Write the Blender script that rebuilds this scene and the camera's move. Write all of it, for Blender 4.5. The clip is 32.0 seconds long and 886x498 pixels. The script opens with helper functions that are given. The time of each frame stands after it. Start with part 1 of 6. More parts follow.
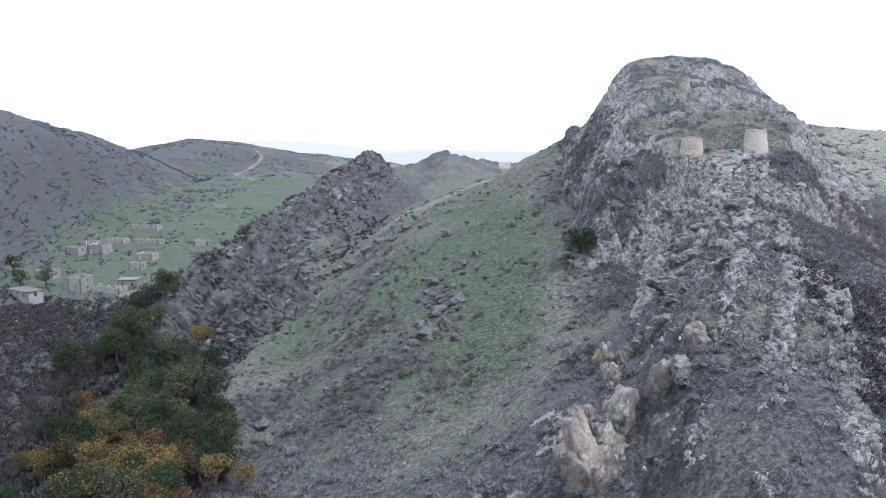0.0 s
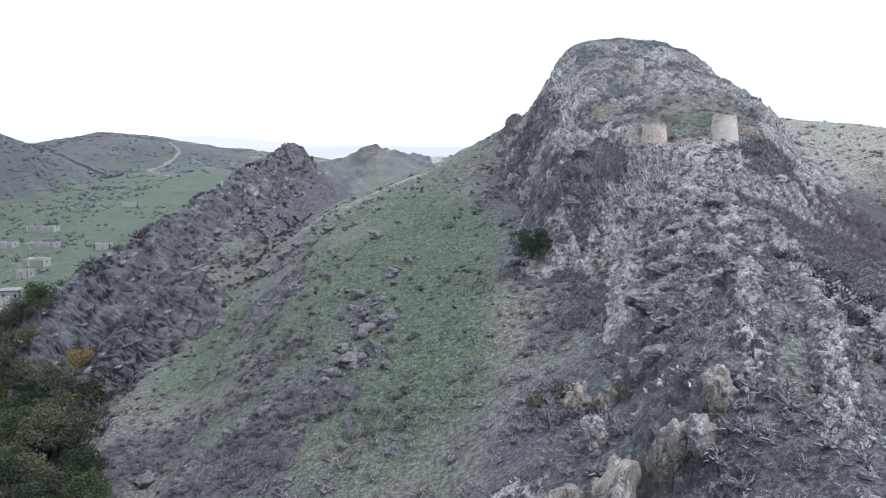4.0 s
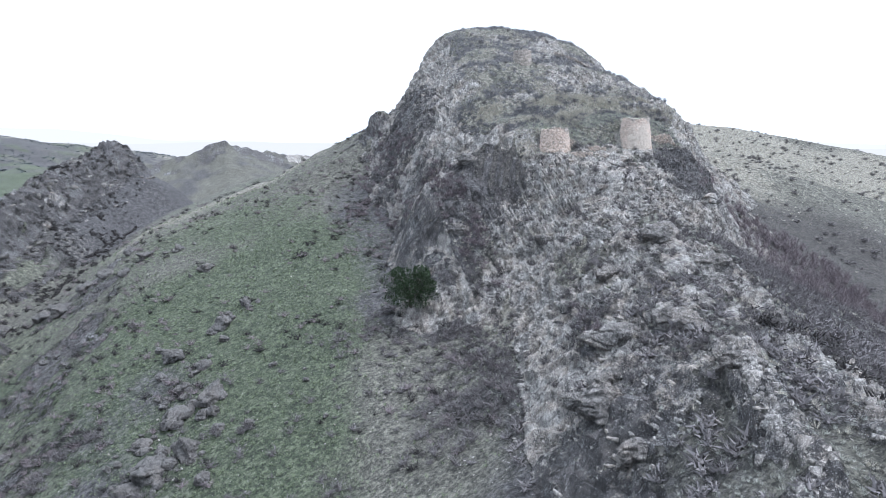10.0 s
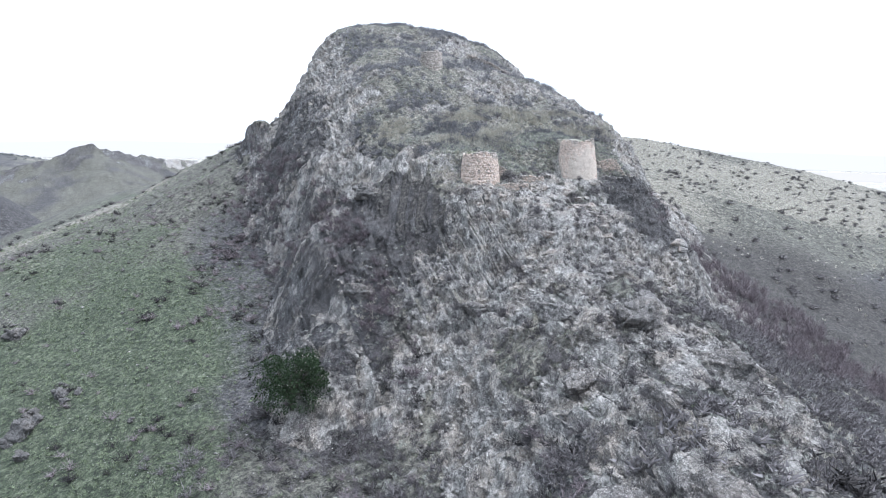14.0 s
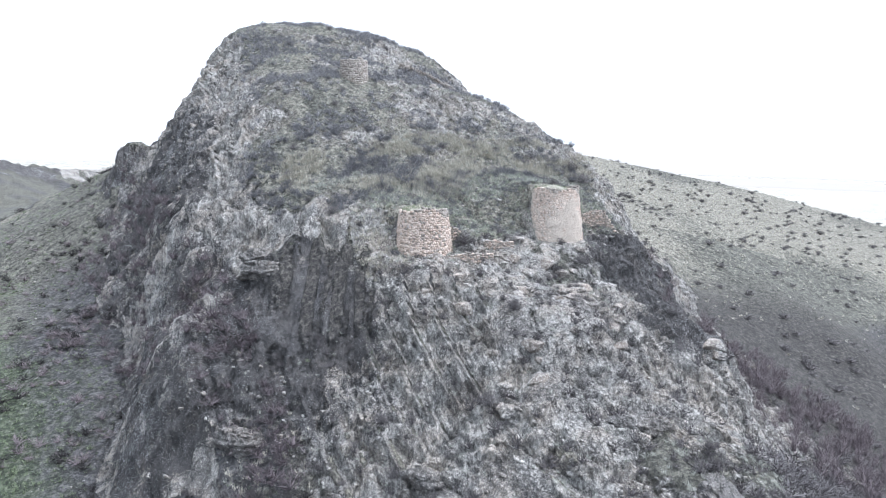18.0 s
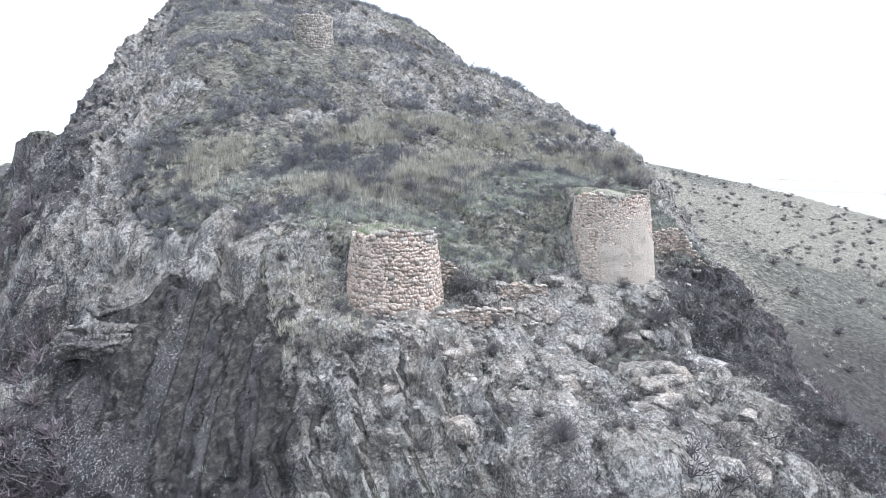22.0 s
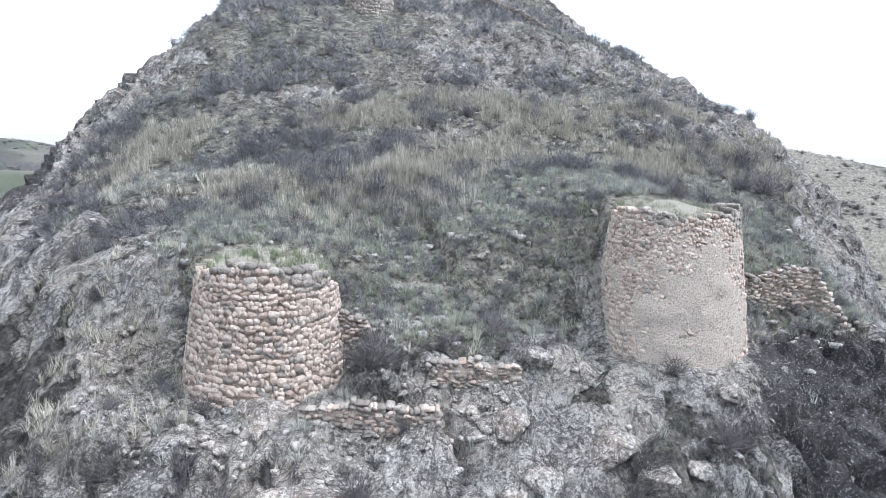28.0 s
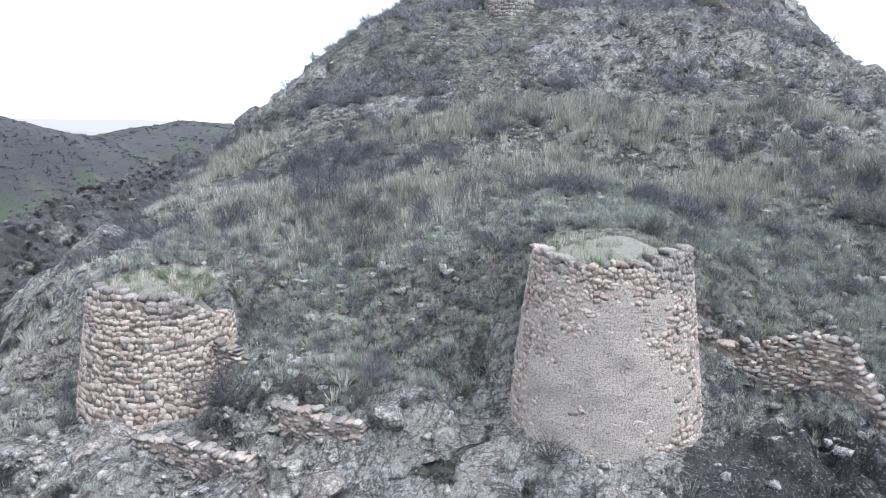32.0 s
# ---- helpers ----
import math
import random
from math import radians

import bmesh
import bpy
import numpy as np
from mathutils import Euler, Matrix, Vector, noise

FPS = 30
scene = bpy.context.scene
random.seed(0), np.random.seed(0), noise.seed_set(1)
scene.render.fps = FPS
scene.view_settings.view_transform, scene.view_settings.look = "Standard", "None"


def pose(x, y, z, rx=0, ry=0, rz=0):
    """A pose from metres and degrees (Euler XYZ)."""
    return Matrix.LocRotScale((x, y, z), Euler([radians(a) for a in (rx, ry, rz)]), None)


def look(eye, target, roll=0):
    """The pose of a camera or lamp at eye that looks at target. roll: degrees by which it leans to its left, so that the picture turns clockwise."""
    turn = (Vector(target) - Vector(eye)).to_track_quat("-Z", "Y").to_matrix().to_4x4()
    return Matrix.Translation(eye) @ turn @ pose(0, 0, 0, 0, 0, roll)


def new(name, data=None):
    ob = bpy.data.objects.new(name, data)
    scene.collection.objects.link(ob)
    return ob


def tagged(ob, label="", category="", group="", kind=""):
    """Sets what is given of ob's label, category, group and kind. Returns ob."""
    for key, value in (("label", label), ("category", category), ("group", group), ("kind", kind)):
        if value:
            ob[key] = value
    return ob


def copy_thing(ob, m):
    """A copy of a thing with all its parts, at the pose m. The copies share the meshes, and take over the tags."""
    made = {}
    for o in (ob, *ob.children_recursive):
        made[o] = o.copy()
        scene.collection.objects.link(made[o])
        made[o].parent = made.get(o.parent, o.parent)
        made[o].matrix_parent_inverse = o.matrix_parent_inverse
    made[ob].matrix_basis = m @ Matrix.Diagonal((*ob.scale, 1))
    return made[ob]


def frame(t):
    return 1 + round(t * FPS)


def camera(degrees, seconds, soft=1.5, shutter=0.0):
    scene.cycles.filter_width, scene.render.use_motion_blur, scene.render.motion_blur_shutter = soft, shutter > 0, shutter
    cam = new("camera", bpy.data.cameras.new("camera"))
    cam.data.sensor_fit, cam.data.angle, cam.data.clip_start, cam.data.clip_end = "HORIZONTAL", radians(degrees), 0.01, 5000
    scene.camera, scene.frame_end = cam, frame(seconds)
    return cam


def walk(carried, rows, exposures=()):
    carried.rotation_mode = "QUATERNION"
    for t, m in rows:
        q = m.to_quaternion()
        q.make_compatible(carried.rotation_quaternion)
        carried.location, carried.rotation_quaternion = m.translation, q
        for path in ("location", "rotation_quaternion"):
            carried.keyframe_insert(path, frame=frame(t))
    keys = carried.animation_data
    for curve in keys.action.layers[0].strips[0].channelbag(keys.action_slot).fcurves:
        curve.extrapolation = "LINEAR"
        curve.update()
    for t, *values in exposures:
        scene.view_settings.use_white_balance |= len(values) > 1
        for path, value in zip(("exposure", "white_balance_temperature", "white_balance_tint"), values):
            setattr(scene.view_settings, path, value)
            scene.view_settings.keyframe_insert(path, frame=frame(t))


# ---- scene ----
cam = camera(64.2, 32.0, soft=0.55)
METRES, EYE, TILT, LEAN, TURN = 140.0, 70.0, -8.0, 0.0, 0.0
ROWS = [
    (0.0, 0.0, 0.0, 0.0, -0.0, 0.0, 0.0),
    (0.5, -0.0007, 0.0198, 0.0015, -0.01, -0.03, 0.02),
    (1.0, -0.0006, 0.0398, 0.0027, -0.19, -0.04, 0.07),
    (1.5, -0.0004, 0.0593, 0.0043, -0.98, -0.07, 0.2),
    (2.0, 0.0003, 0.0783, 0.0059, -1.89, -0.13, 0.34),
    (2.5, 0.0012, 0.0962, 0.0072, -2.81, -0.18, 0.46),
    (3.0, 0.0024, 0.1129, 0.0088, -3.72, -0.28, 0.57),
    (3.5, 0.0039, 0.1289, 0.0102, -4.62, -0.33, 0.68),
    (5.5, 0.011, 0.1868, 0.0156, -8.12, -0.56, 1.0),
    (6.0, 0.0125, 0.2007, 0.0177, -9.01, -0.6, 1.09),
    (6.5, 0.0145, 0.2149, 0.0205, -9.91, -0.64, 1.16),
    (7.0, 0.0169, 0.2294, 0.0239, -10.8, -0.71, 1.25),
    (7.5, 0.0196, 0.2448, 0.0277, -11.72, -0.74, 1.33),
    (8.0, 0.0223, 0.2611, 0.0314, -12.69, -0.75, 1.41),
    (8.5, 0.0255, 0.2779, 0.0354, -13.67, -0.8, 1.52),
    (9.0, 0.0291, 0.2955, 0.0394, -14.65, -0.82, 1.6),
    (9.5, 0.0329, 0.3134, 0.0438, -15.63, -0.88, 1.68),
    (10.0, 0.0372, 0.3316, 0.0484, -16.59, -0.94, 1.77),
    (10.5, 0.0421, 0.35, 0.0529, -17.58, -0.96, 1.83),
    (11.0, 0.0472, 0.3682, 0.0579, -18.59, -0.99, 1.92),
    (11.5, 0.0526, 0.3864, 0.063, -19.6, -1.04, 2.06),
    (12.0, 0.0582, 0.4049, 0.068, -20.64, -1.07, 2.15),
    (12.5, 0.0645, 0.4235, 0.0728, -21.7, -1.09, 2.22),
    (13.0, 0.0706, 0.4417, 0.0782, -22.8, -1.16, 2.3),
    (13.5, 0.0774, 0.4598, 0.0835, -23.86, -1.2, 2.39),
    (14.0, 0.0845, 0.4781, 0.089, -24.91, -1.22, 2.45),
    (14.5, 0.0919, 0.4966, 0.0942, -25.89, -1.23, 2.49),
    (16.5, 0.1253, 0.5687, 0.1166, -29.46, -1.2, 2.77),
    (17.0, 0.1346, 0.5865, 0.1224, -30.09, -1.16, 2.82),
    (17.5, 0.1438, 0.6042, 0.1282, -30.65, -1.18, 2.83),
    (18.0, 0.1532, 0.6219, 0.1334, -30.81, -1.17, 2.84),
    (18.5, 0.1629, 0.6399, 0.1355, -30.8, -1.11, 2.84),
    (19.0, 0.173, 0.6576, 0.137, -30.78, -1.1, 2.83),
    (19.5, 0.1834, 0.6751, 0.1386, -30.78, -1.09, 2.81),
    (20.0, 0.1941, 0.692, 0.1397, -30.78, -1.08, 2.82),
    (20.5, 0.2046, 0.7079, 0.1412, -30.79, -1.12, 2.79),
    (21.0, 0.2152, 0.7228, 0.1424, -30.79, -1.11, 2.77),
    (21.5, 0.2252, 0.7364, 0.1437, -30.81, -1.12, 2.71),
    (22.0, 0.235, 0.7487, 0.1448, -30.79, -1.1, 2.71),
    (22.5, 0.2442, 0.7597, 0.1458, -30.5, -1.07, 2.64),
    (23.0, 0.2528, 0.7691, 0.1466, -29.8, -1.03, 2.51),
    (23.5, 0.2606, 0.7771, 0.1475, -28.93, -1.04, 2.37),
    (24.0, 0.2679, 0.7837, 0.1483, -27.94, -1.03, 2.23),
    (24.5, 0.2748, 0.789, 0.1487, -26.93, -1.0, 2.04),
    (25.0, 0.2816, 0.7931, 0.1491, -25.89, -1.0, 1.9),
    (25.5, 0.2882, 0.7963, 0.1494, -24.7, -1.02, 1.72),
    (27.5, 0.3177, 0.802, 0.1508, -18.01, -1.06, 0.78),
    (28.0, 0.326, 0.8026, 0.1514, -15.92, -1.08, 0.51),
    (28.5, 0.3348, 0.8032, 0.152, -13.63, -1.12, 0.24),
    (29.0, 0.3437, 0.804, 0.1528, -11.37, -1.15, -0.0),
    (29.5, 0.3528, 0.8049, 0.1537, -8.88, -1.23, -0.25),
    (30.0, 0.3621, 0.806, 0.1545, -6.13, -1.25, -0.53),
    (30.5, 0.3715, 0.8073, 0.1556, -3.2, -1.33, -0.82),
    (31.0, 0.381, 0.8089, 0.1567, -0.12, -1.39, -1.11),
    (31.5, 0.3902, 0.8104, 0.158, 3.17, -1.54, -1.42),
    (32.0, 0.399, 0.8116, 0.1591, 6.92, -1.64, -1.79),
]
walk(cam, [(t, pose(0, 0, EYE, TILT, LEAN, TURN) @ pose(METRES * x, METRES * y, METRES * z, 90 + pitch, roll, yaw)) for t, x, y, z, yaw, pitch, roll in ROWS], exposures=((0.0, 1.02, 5580, 12), (7.0, 1.06, 5640, 12), (14.0, 1.22, 5740, 12), (21.0, 1.3, 5840, 12), (26.0, 1.29, 5880, 12), (32.0, 0.97, 5680, 12)))

# ---- sky and light: a bright overcast evening, the land itself in open shade ----
world = bpy.data.worlds.new("overcast_sky")
scene.world = world
world.use_nodes = True
wn, wl = world.node_tree.nodes, world.node_tree.links
wn.clear()
sky = wn.new("ShaderNodeTexSky")
sky.sky_type, sky.sun_disc = "NISHITA", False
sky.sun_elevation, sky.sun_rotation, sky.dust_density, sky.air_density = radians(58), radians(95), 3.0, 1.0
cloud_place = wn.new("ShaderNodeTexCoord")
cloud_map = wn.new("ShaderNodeMapping")
cloud_map.inputs["Scale"].default_value = (1.2, 1.2, 4.0)
cloud = wn.new("ShaderNodeTexNoise")
cloud.inputs["Scale"].default_value, cloud.inputs["Detail"].default_value = 1.6, 6
cloud_ramp = wn.new("ShaderNodeValToRGB")
cloud_ramp.color_ramp.elements[0].position, cloud_ramp.color_ramp.elements[0].color = 0.3, (0.84, 0.93, 1.0, 1)
cloud_ramp.color_ramp.elements[1].position, cloud_ramp.color_ramp.elements[1].color = 0.62, (0.93, 0.98, 1.0, 1)
clear_part, cloud_part, sky_out = wn.new("ShaderNodeBackground"), wn.new("ShaderNodeBackground"), wn.new("ShaderNodeOutputWorld")
clear_part.inputs["Strength"].default_value, cloud_part.inputs["Strength"].default_value = 0.08, 0.86
both = wn.new("ShaderNodeMixShader")
both.inputs["Fac"].default_value = 0.86
wl.new(cloud_place.outputs["Generated"], cloud_map.inputs["Vector"])
wl.new(cloud_map.outputs["Vector"], cloud.inputs["Vector"])
wl.new(cloud.outputs["Fac"], cloud_ramp.inputs["Fac"])
wl.new(cloud_ramp.outputs["Color"], cloud_part.inputs["Color"])
wl.new(sky.outputs["Color"], clear_part.inputs["Color"])
wl.new(clear_part.outputs["Background"], both.inputs[1])
wl.new(cloud_part.outputs["Background"], both.inputs[2])
wl.new(both.outputs["Shader"], sky_out.inputs["Surface"])
sun = new("sun", bpy.data.lights.new("sun", "SUN"))
sun.data.energy, sun.data.angle, sun.data.color = 2.0, radians(40), (1.0, 0.985, 0.96)
sun.matrix_world = look((0, 0, 0), (-0.36, 0.16, -0.92))


# ---- materials ----
def material(name, rough=0.95):
    m = bpy.data.materials.new(name)
    m.use_nodes = True
    bsdf = m.node_tree.nodes["Principled BSDF"]
    bsdf.inputs["Roughness"].default_value = rough
    bsdf.inputs["Specular IOR Level"].default_value = 0.25
    return m, m.node_tree.nodes, m.node_tree.links, bsdf


def noise_tex(nodes, links, vec, scale, detail=6, rough=0.6, kind="ShaderNodeTexNoise"):
    n = nodes.new(kind)
    n.inputs["Scale"].default_value = scale
    if kind == "ShaderNodeTexNoise":
        n.inputs["Detail"].default_value, n.inputs["Roughness"].default_value = detail, rough
    links.new(vec, n.inputs["Vector"])
    return n


def ramp(nodes, links, fac, stops):
    r = nodes.new("ShaderNodeValToRGB")
    e = r.color_ramp.elements
    while len(e) < len(stops):
        e.new(0.5)
    for k, (at, col) in enumerate(stops):
        e[k].position, e[k].color = at, (*col, 1) if len(col) == 3 else col
    links.new(fac, r.inputs["Fac"])
    return r.outputs["Color"]


def mixed(nodes, links, fac, a, b, mode="MIX"):
    m = nodes.new("ShaderNodeMix")
    m.data_type, m.blend_type = "RGBA", mode
    for sock, v in ((m.inputs["Factor"], fac), (m.inputs["A"], a), (m.inputs["B"], b)):
        if isinstance(v, (int, float)):
            sock.default_value = v
        elif isinstance(v, tuple):
            sock.default_value = (*v, 1)
        else:
            links.new(v, sock)
    return m.outputs["Result"]


def calc(nodes, links, op, a, b=0.0, clamp=False):
    m = nodes.new("ShaderNodeMath")
    m.operation, m.use_clamp = op, clamp
    for sock, v in zip(m.inputs, (a, b)):
        if isinstance(v, (int, float)):
            sock.default_value = v
        else:
            links.new(v, sock)
    return m.outputs["Value"]


def bumped(nodes, links, bsdf, *reliefs):
    """Relief from (height, strength, distance), the coarsest first."""
    last = None
    for height, strength, distance in reliefs:
        b = nodes.new("ShaderNodeBump")
        b.inputs["Strength"].default_value, b.inputs["Distance"].default_value = strength, distance
        links.new(height, b.inputs["Height"])
        if last:
            links.new(last, b.inputs["Normal"])
        last = b.outputs["Normal"]
    links.new(last, bsdf.inputs["Normal"])


GREY = (0, 0, 0), (1, 1, 1)


def rock_colour(nodes, links, pos, lichen=0.54):
    """Weathered grey limestone: steep beds that run along the ridge, joints across them, and lichen in patches."""
    def layered(lengths, turn=(0.30, 0.12, -0.29)):
        m = nodes.new("ShaderNodeMapping")
        m.vector_type = "TEXTURE"
        m.inputs["Rotation"].default_value, m.inputs["Scale"].default_value = turn, lengths
        links.new(pos, m.inputs["Vector"])
        return m.outputs["Vector"]

    big = noise_tex(nodes, links, pos, 0.30, 4, 0.62).outputs["Fac"]
    beds = noise_tex(nodes, links, layered((0.7, 1.5, 0.8)), 1.0, 8, 0.68)
    beds.inputs["Distortion"].default_value = 0.7
    beds = beds.outputs["Fac"]
    thin = noise_tex(nodes, links, layered((0.22, 0.36, 0.26), (0.45, 0.2, -0.22)), 1.0, 5, 0.65)
    thin.inputs["Distortion"].default_value = 0.5
    thin = thin.outputs["Fac"]
    fine = noise_tex(nodes, links, pos, 10, 5, 0.8).outputs["Fac"]
    grit = noise_tex(nodes, links, pos, 26, 3, 0.7).outputs["Fac"]
    tone = calc(nodes, links, "ADD", calc(nodes, links, "MULTIPLY", beds, 0.32), calc(nodes, links, "ADD", calc(nodes, links, "MULTIPLY", thin, 0.36), calc(nodes, links, "MULTIPLY", big, 0.10)))
    tone = calc(nodes, links, "ADD", tone, calc(nodes, links, "MULTIPLY", fine, 0.22))
    base = ramp(nodes, links, tone, ((0.415, (0.160, 0.152, 0.145)), (0.475, (0.270, 0.258, 0.243)), (0.525, (0.395, 0.376, 0.350)), (0.58, (0.455, 0.436, 0.408))))
    stain = ramp(nodes, links, noise_tex(nodes, links, pos, 0.45, 5, 0.6).outputs["Fac"], ((0.44, GREY[0]), (0.60, GREY[1])))
    base = mixed(nodes, links, calc(nodes, links, "MULTIPLY", stain, 0.75), base, mixed(nodes, links, 0.40, (0.34, 0.275, 0.215), base))
    cell = noise_tex(nodes, links, layered((0.45, 1.1, 0.6), (0.5, 0.1, -0.35)), 1.0, kind="ShaderNodeTexVoronoi")
    base = mixed(nodes, links, 1.0, base, calc(nodes, links, "ADD", 0.84, calc(nodes, links, "MULTIPLY", cell.outputs["Color"], 0.32)), "MULTIPLY")
    # dark lichen gathers in patches, as sharp small spots
    spots = calc(nodes, links, "ADD", fine, calc(nodes, links, "MULTIPLY", calc(nodes, links, "SUBTRACT", lichen, big), 0.75))
    dark = ramp(nodes, links, spots, ((0.45, GREY[1]), (0.50, GREY[0])))
    base = mixed(nodes, links, calc(nodes, links, "MULTIPLY", dark, 0.66), base, (0.075, 0.069, 0.069))
    pale = ramp(nodes, links, calc(nodes, links, "ADD", grit, calc(nodes, links, "MULTIPLY", fine, 0.5)), ((0.82, GREY[0]), (0.86, GREY[1])))
    base = mixed(nodes, links, calc(nodes, links, "MULTIPLY", pale, 0.62), base, (0.64, 0.62, 0.59))

    def joints(field, reach):
        """Thin lines where a smooth field passes its middle."""
        return ramp(nodes, links, calc(nodes, links, "ABSOLUTE", calc(nodes, links, "SUBTRACT", field, 0.5)), ((0.0, GREY[0]), (reach, GREY[1])))

    wander = noise_tex(nodes, links, layered((1.1, 3.0, 2.0)), 1.0, 5, 0.6)
    wander.inputs["Distortion"].default_value = 0.6
    along_bed = joints(wander.outputs["Fac"], 0.020)
    across = joints(noise_tex(nodes, links, layered((2.4, 0.8, 1.4), (0.1, 0.5, 0.2)), 1.0, 4, 0.6).outputs["Fac"], 0.016)
    hair = joints(noise_tex(nodes, links, layered((0.32, 0.9, 0.6), (0.3, -0.2, -0.4)), 1.0, 4, 0.6).outputs["Fac"], 0.028)
    lines = calc(nodes, links, "MULTIPLY", calc(nodes, links, "MULTIPLY", along_bed, across), calc(nodes, links, "ADD", 0.45, calc(nodes, links, "MULTIPLY", hair, 0.55)))
    base = mixed(nodes, links, calc(nodes, links, "MULTIPLY", calc(nodes, links, "SUBTRACT", 1.0, lines), 0.74), base, (0.062, 0.058, 0.060))
    deep = calc(nodes, links, "ADD", calc(nodes, links, "MULTIPLY", beds, 0.45), calc(nodes, links, "MULTIPLY", thin, 0.30))
    deep = calc(nodes, links, "ADD", deep, calc(nodes, links, "MULTIPLY", lines, 0.14))
    return base, deep, calc(nodes, links, "ADD", fine, calc(nodes, links, "MULTIPLY", grit, 0.4))


def land_material():
    m, n, l, bsdf = material("land")
    pos = n.new("ShaderNodeNewGeometry").outputs["Position"]
    cover, more = n.new("ShaderNodeVertexColor"), n.new("ShaderNodeVertexColor")
    cover.layer_name, more.layer_name = "cover", "ground_kind"
    c, k = n.new("ShaderNodeSeparateColor"), n.new("ShaderNodeSeparateColor")
    l.new(cover.outputs["Color"], c.inputs["Color"])
    l.new(more.outputs["Color"], k.inputs["Color"])
    paled = more.outputs["Alpha"]
    rock, green, scrub = c.outputs
    dry, soil, dark = k.outputs
    patch = noise_tex(n, l, pos, 0.12, 4).outputs["Fac"]
    tuft = noise_tex(n, l, pos, 1.3, 8, 0.7).outputs["Fac"]
    blade = noise_tex(n, l, pos, 9, 6, 0.75).outputs["Fac"]
    # thin winter turf over grey earth
    clump = noise_tex(n, l, pos, 3.2, 5, 0.72).outputs["Fac"]
    turf = ramp(n, l, tuft, ((0.36, (0.048, 0.046, 0.040)), (0.46, (0.110, 0.107, 0.090)), (0.56, (0.180, 0.174, 0.146)), (0.68, (0.300, 0.287, 0.240))))
    lush = ramp(n, l, tuft, ((0.36, (0.028, 0.039, 0.022)), (0.48, (0.068, 0.089, 0.051)), (0.64, (0.150, 0.174, 0.112))))
    brush = ramp(n, l, tuft, ((0.36, (0.030, 0.028, 0.031)), (0.52, (0.088, 0.084, 0.090)), (0.68, (0.185, 0.180, 0.182))))
    straw = ramp(n, l, tuft, ((0.34, (0.150, 0.138, 0.114)), (0.55, (0.315, 0.295, 0.245)), (0.75, (0.50, 0.47, 0.40))))
    earth = ramp(n, l, tuft, ((0.34, (0.040, 0.036, 0.035)), (0.6, (0.082, 0.074, 0.070)), (0.75, (0.145, 0.132, 0.124))))
    col = turf
    for fac, other in ((green, lush), (scrub, brush), (dry, straw), (soil, earth)):
        wob = calc(n, l, "ADD", fac, calc(n, l, "MULTIPLY", calc(n, l, "SUBTRACT", tuft, 0.5), 1.1))
        wob = ramp(n, l, wob, ((0.3, GREY[0]), (0.7, GREY[1])))
        col = mixed(n, l, wob, col, other)
    # the far plain's haze and sunlight are put into its base colour
    col = mixed(n, l, paled, col, mixed(n, l, tuft, (0.52, 0.485, 0.42), (0.72, 0.69, 0.62)))
    # gaps between blades and clumps are darkened in the colour, as if shaded
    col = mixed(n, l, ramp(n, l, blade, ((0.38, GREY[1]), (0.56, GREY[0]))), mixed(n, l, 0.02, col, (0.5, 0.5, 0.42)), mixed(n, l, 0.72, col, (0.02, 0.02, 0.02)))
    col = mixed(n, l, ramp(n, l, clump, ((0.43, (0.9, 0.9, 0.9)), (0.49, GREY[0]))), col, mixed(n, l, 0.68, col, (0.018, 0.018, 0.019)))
    col = mixed(n, l, ramp(n, l, clump, ((0.54, GREY[0]), (0.64, (0.5, 0.5, 0.5)))), col, mixed(n, l, 0.36, col, (0.42, 0.40, 0.33)))
    specks = noise_tex(n, l, pos, 4.5, 2, 0.5).outputs["Fac"]
    col = mixed(n, l, calc(n, l, "MULTIPLY", calc(n, l, "SUBTRACT", 1.0, soil), ramp(n, l, specks, ((0.69, GREY[0]), (0.73, (0.7, 0.7, 0.7))))), col, (0.36, 0.35, 0.33))
    stone, mid, fine = rock_colour(n, l, pos)
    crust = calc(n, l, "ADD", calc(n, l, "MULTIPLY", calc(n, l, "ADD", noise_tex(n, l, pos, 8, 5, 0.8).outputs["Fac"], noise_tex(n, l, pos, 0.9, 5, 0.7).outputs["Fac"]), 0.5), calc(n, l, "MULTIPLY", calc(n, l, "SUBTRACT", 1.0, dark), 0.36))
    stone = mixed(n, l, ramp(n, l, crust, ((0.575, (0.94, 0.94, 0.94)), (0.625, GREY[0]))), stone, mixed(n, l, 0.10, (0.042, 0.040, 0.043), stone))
    flecks = calc(n, l, "ADD", noise_tex(n, l, pos, 13, 4, 0.75).outputs["Fac"], calc(n, l, "MULTIPLY", patch, 0.25))
    stone = mixed(n, l, calc(n, l, "MULTIPLY", calc(n, l, "MULTIPLY", dark, calc(n, l, "SUBTRACT", 1.0, soil)), ramp(n, l, flecks, ((0.70, GREY[0]), (0.74, (0.85, 0.85, 0.85))))), stone, (0.47, 0.465, 0.47))
    edge = calc(n, l, "ADD", rock, calc(n, l, "MULTIPLY", calc(n, l, "SUBTRACT", tuft, 0.5), 1.3))
    edge = ramp(n, l, edge, ((0.42, GREY[0]), (0.58, GREY[1])))
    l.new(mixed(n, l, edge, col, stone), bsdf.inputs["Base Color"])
    coarse = mixed(n, l, edge, calc(n, l, "ADD", calc(n, l, "MULTIPLY", tuft, 0.35), calc(n, l, "MULTIPLY", clump, 0.25)), mid)
    small = mixed(n, l, edge, blade, fine)
    bumped(n, l, bsdf, (coarse, 1.0, 0.60), (small, 1.0, 0.09))
    return m


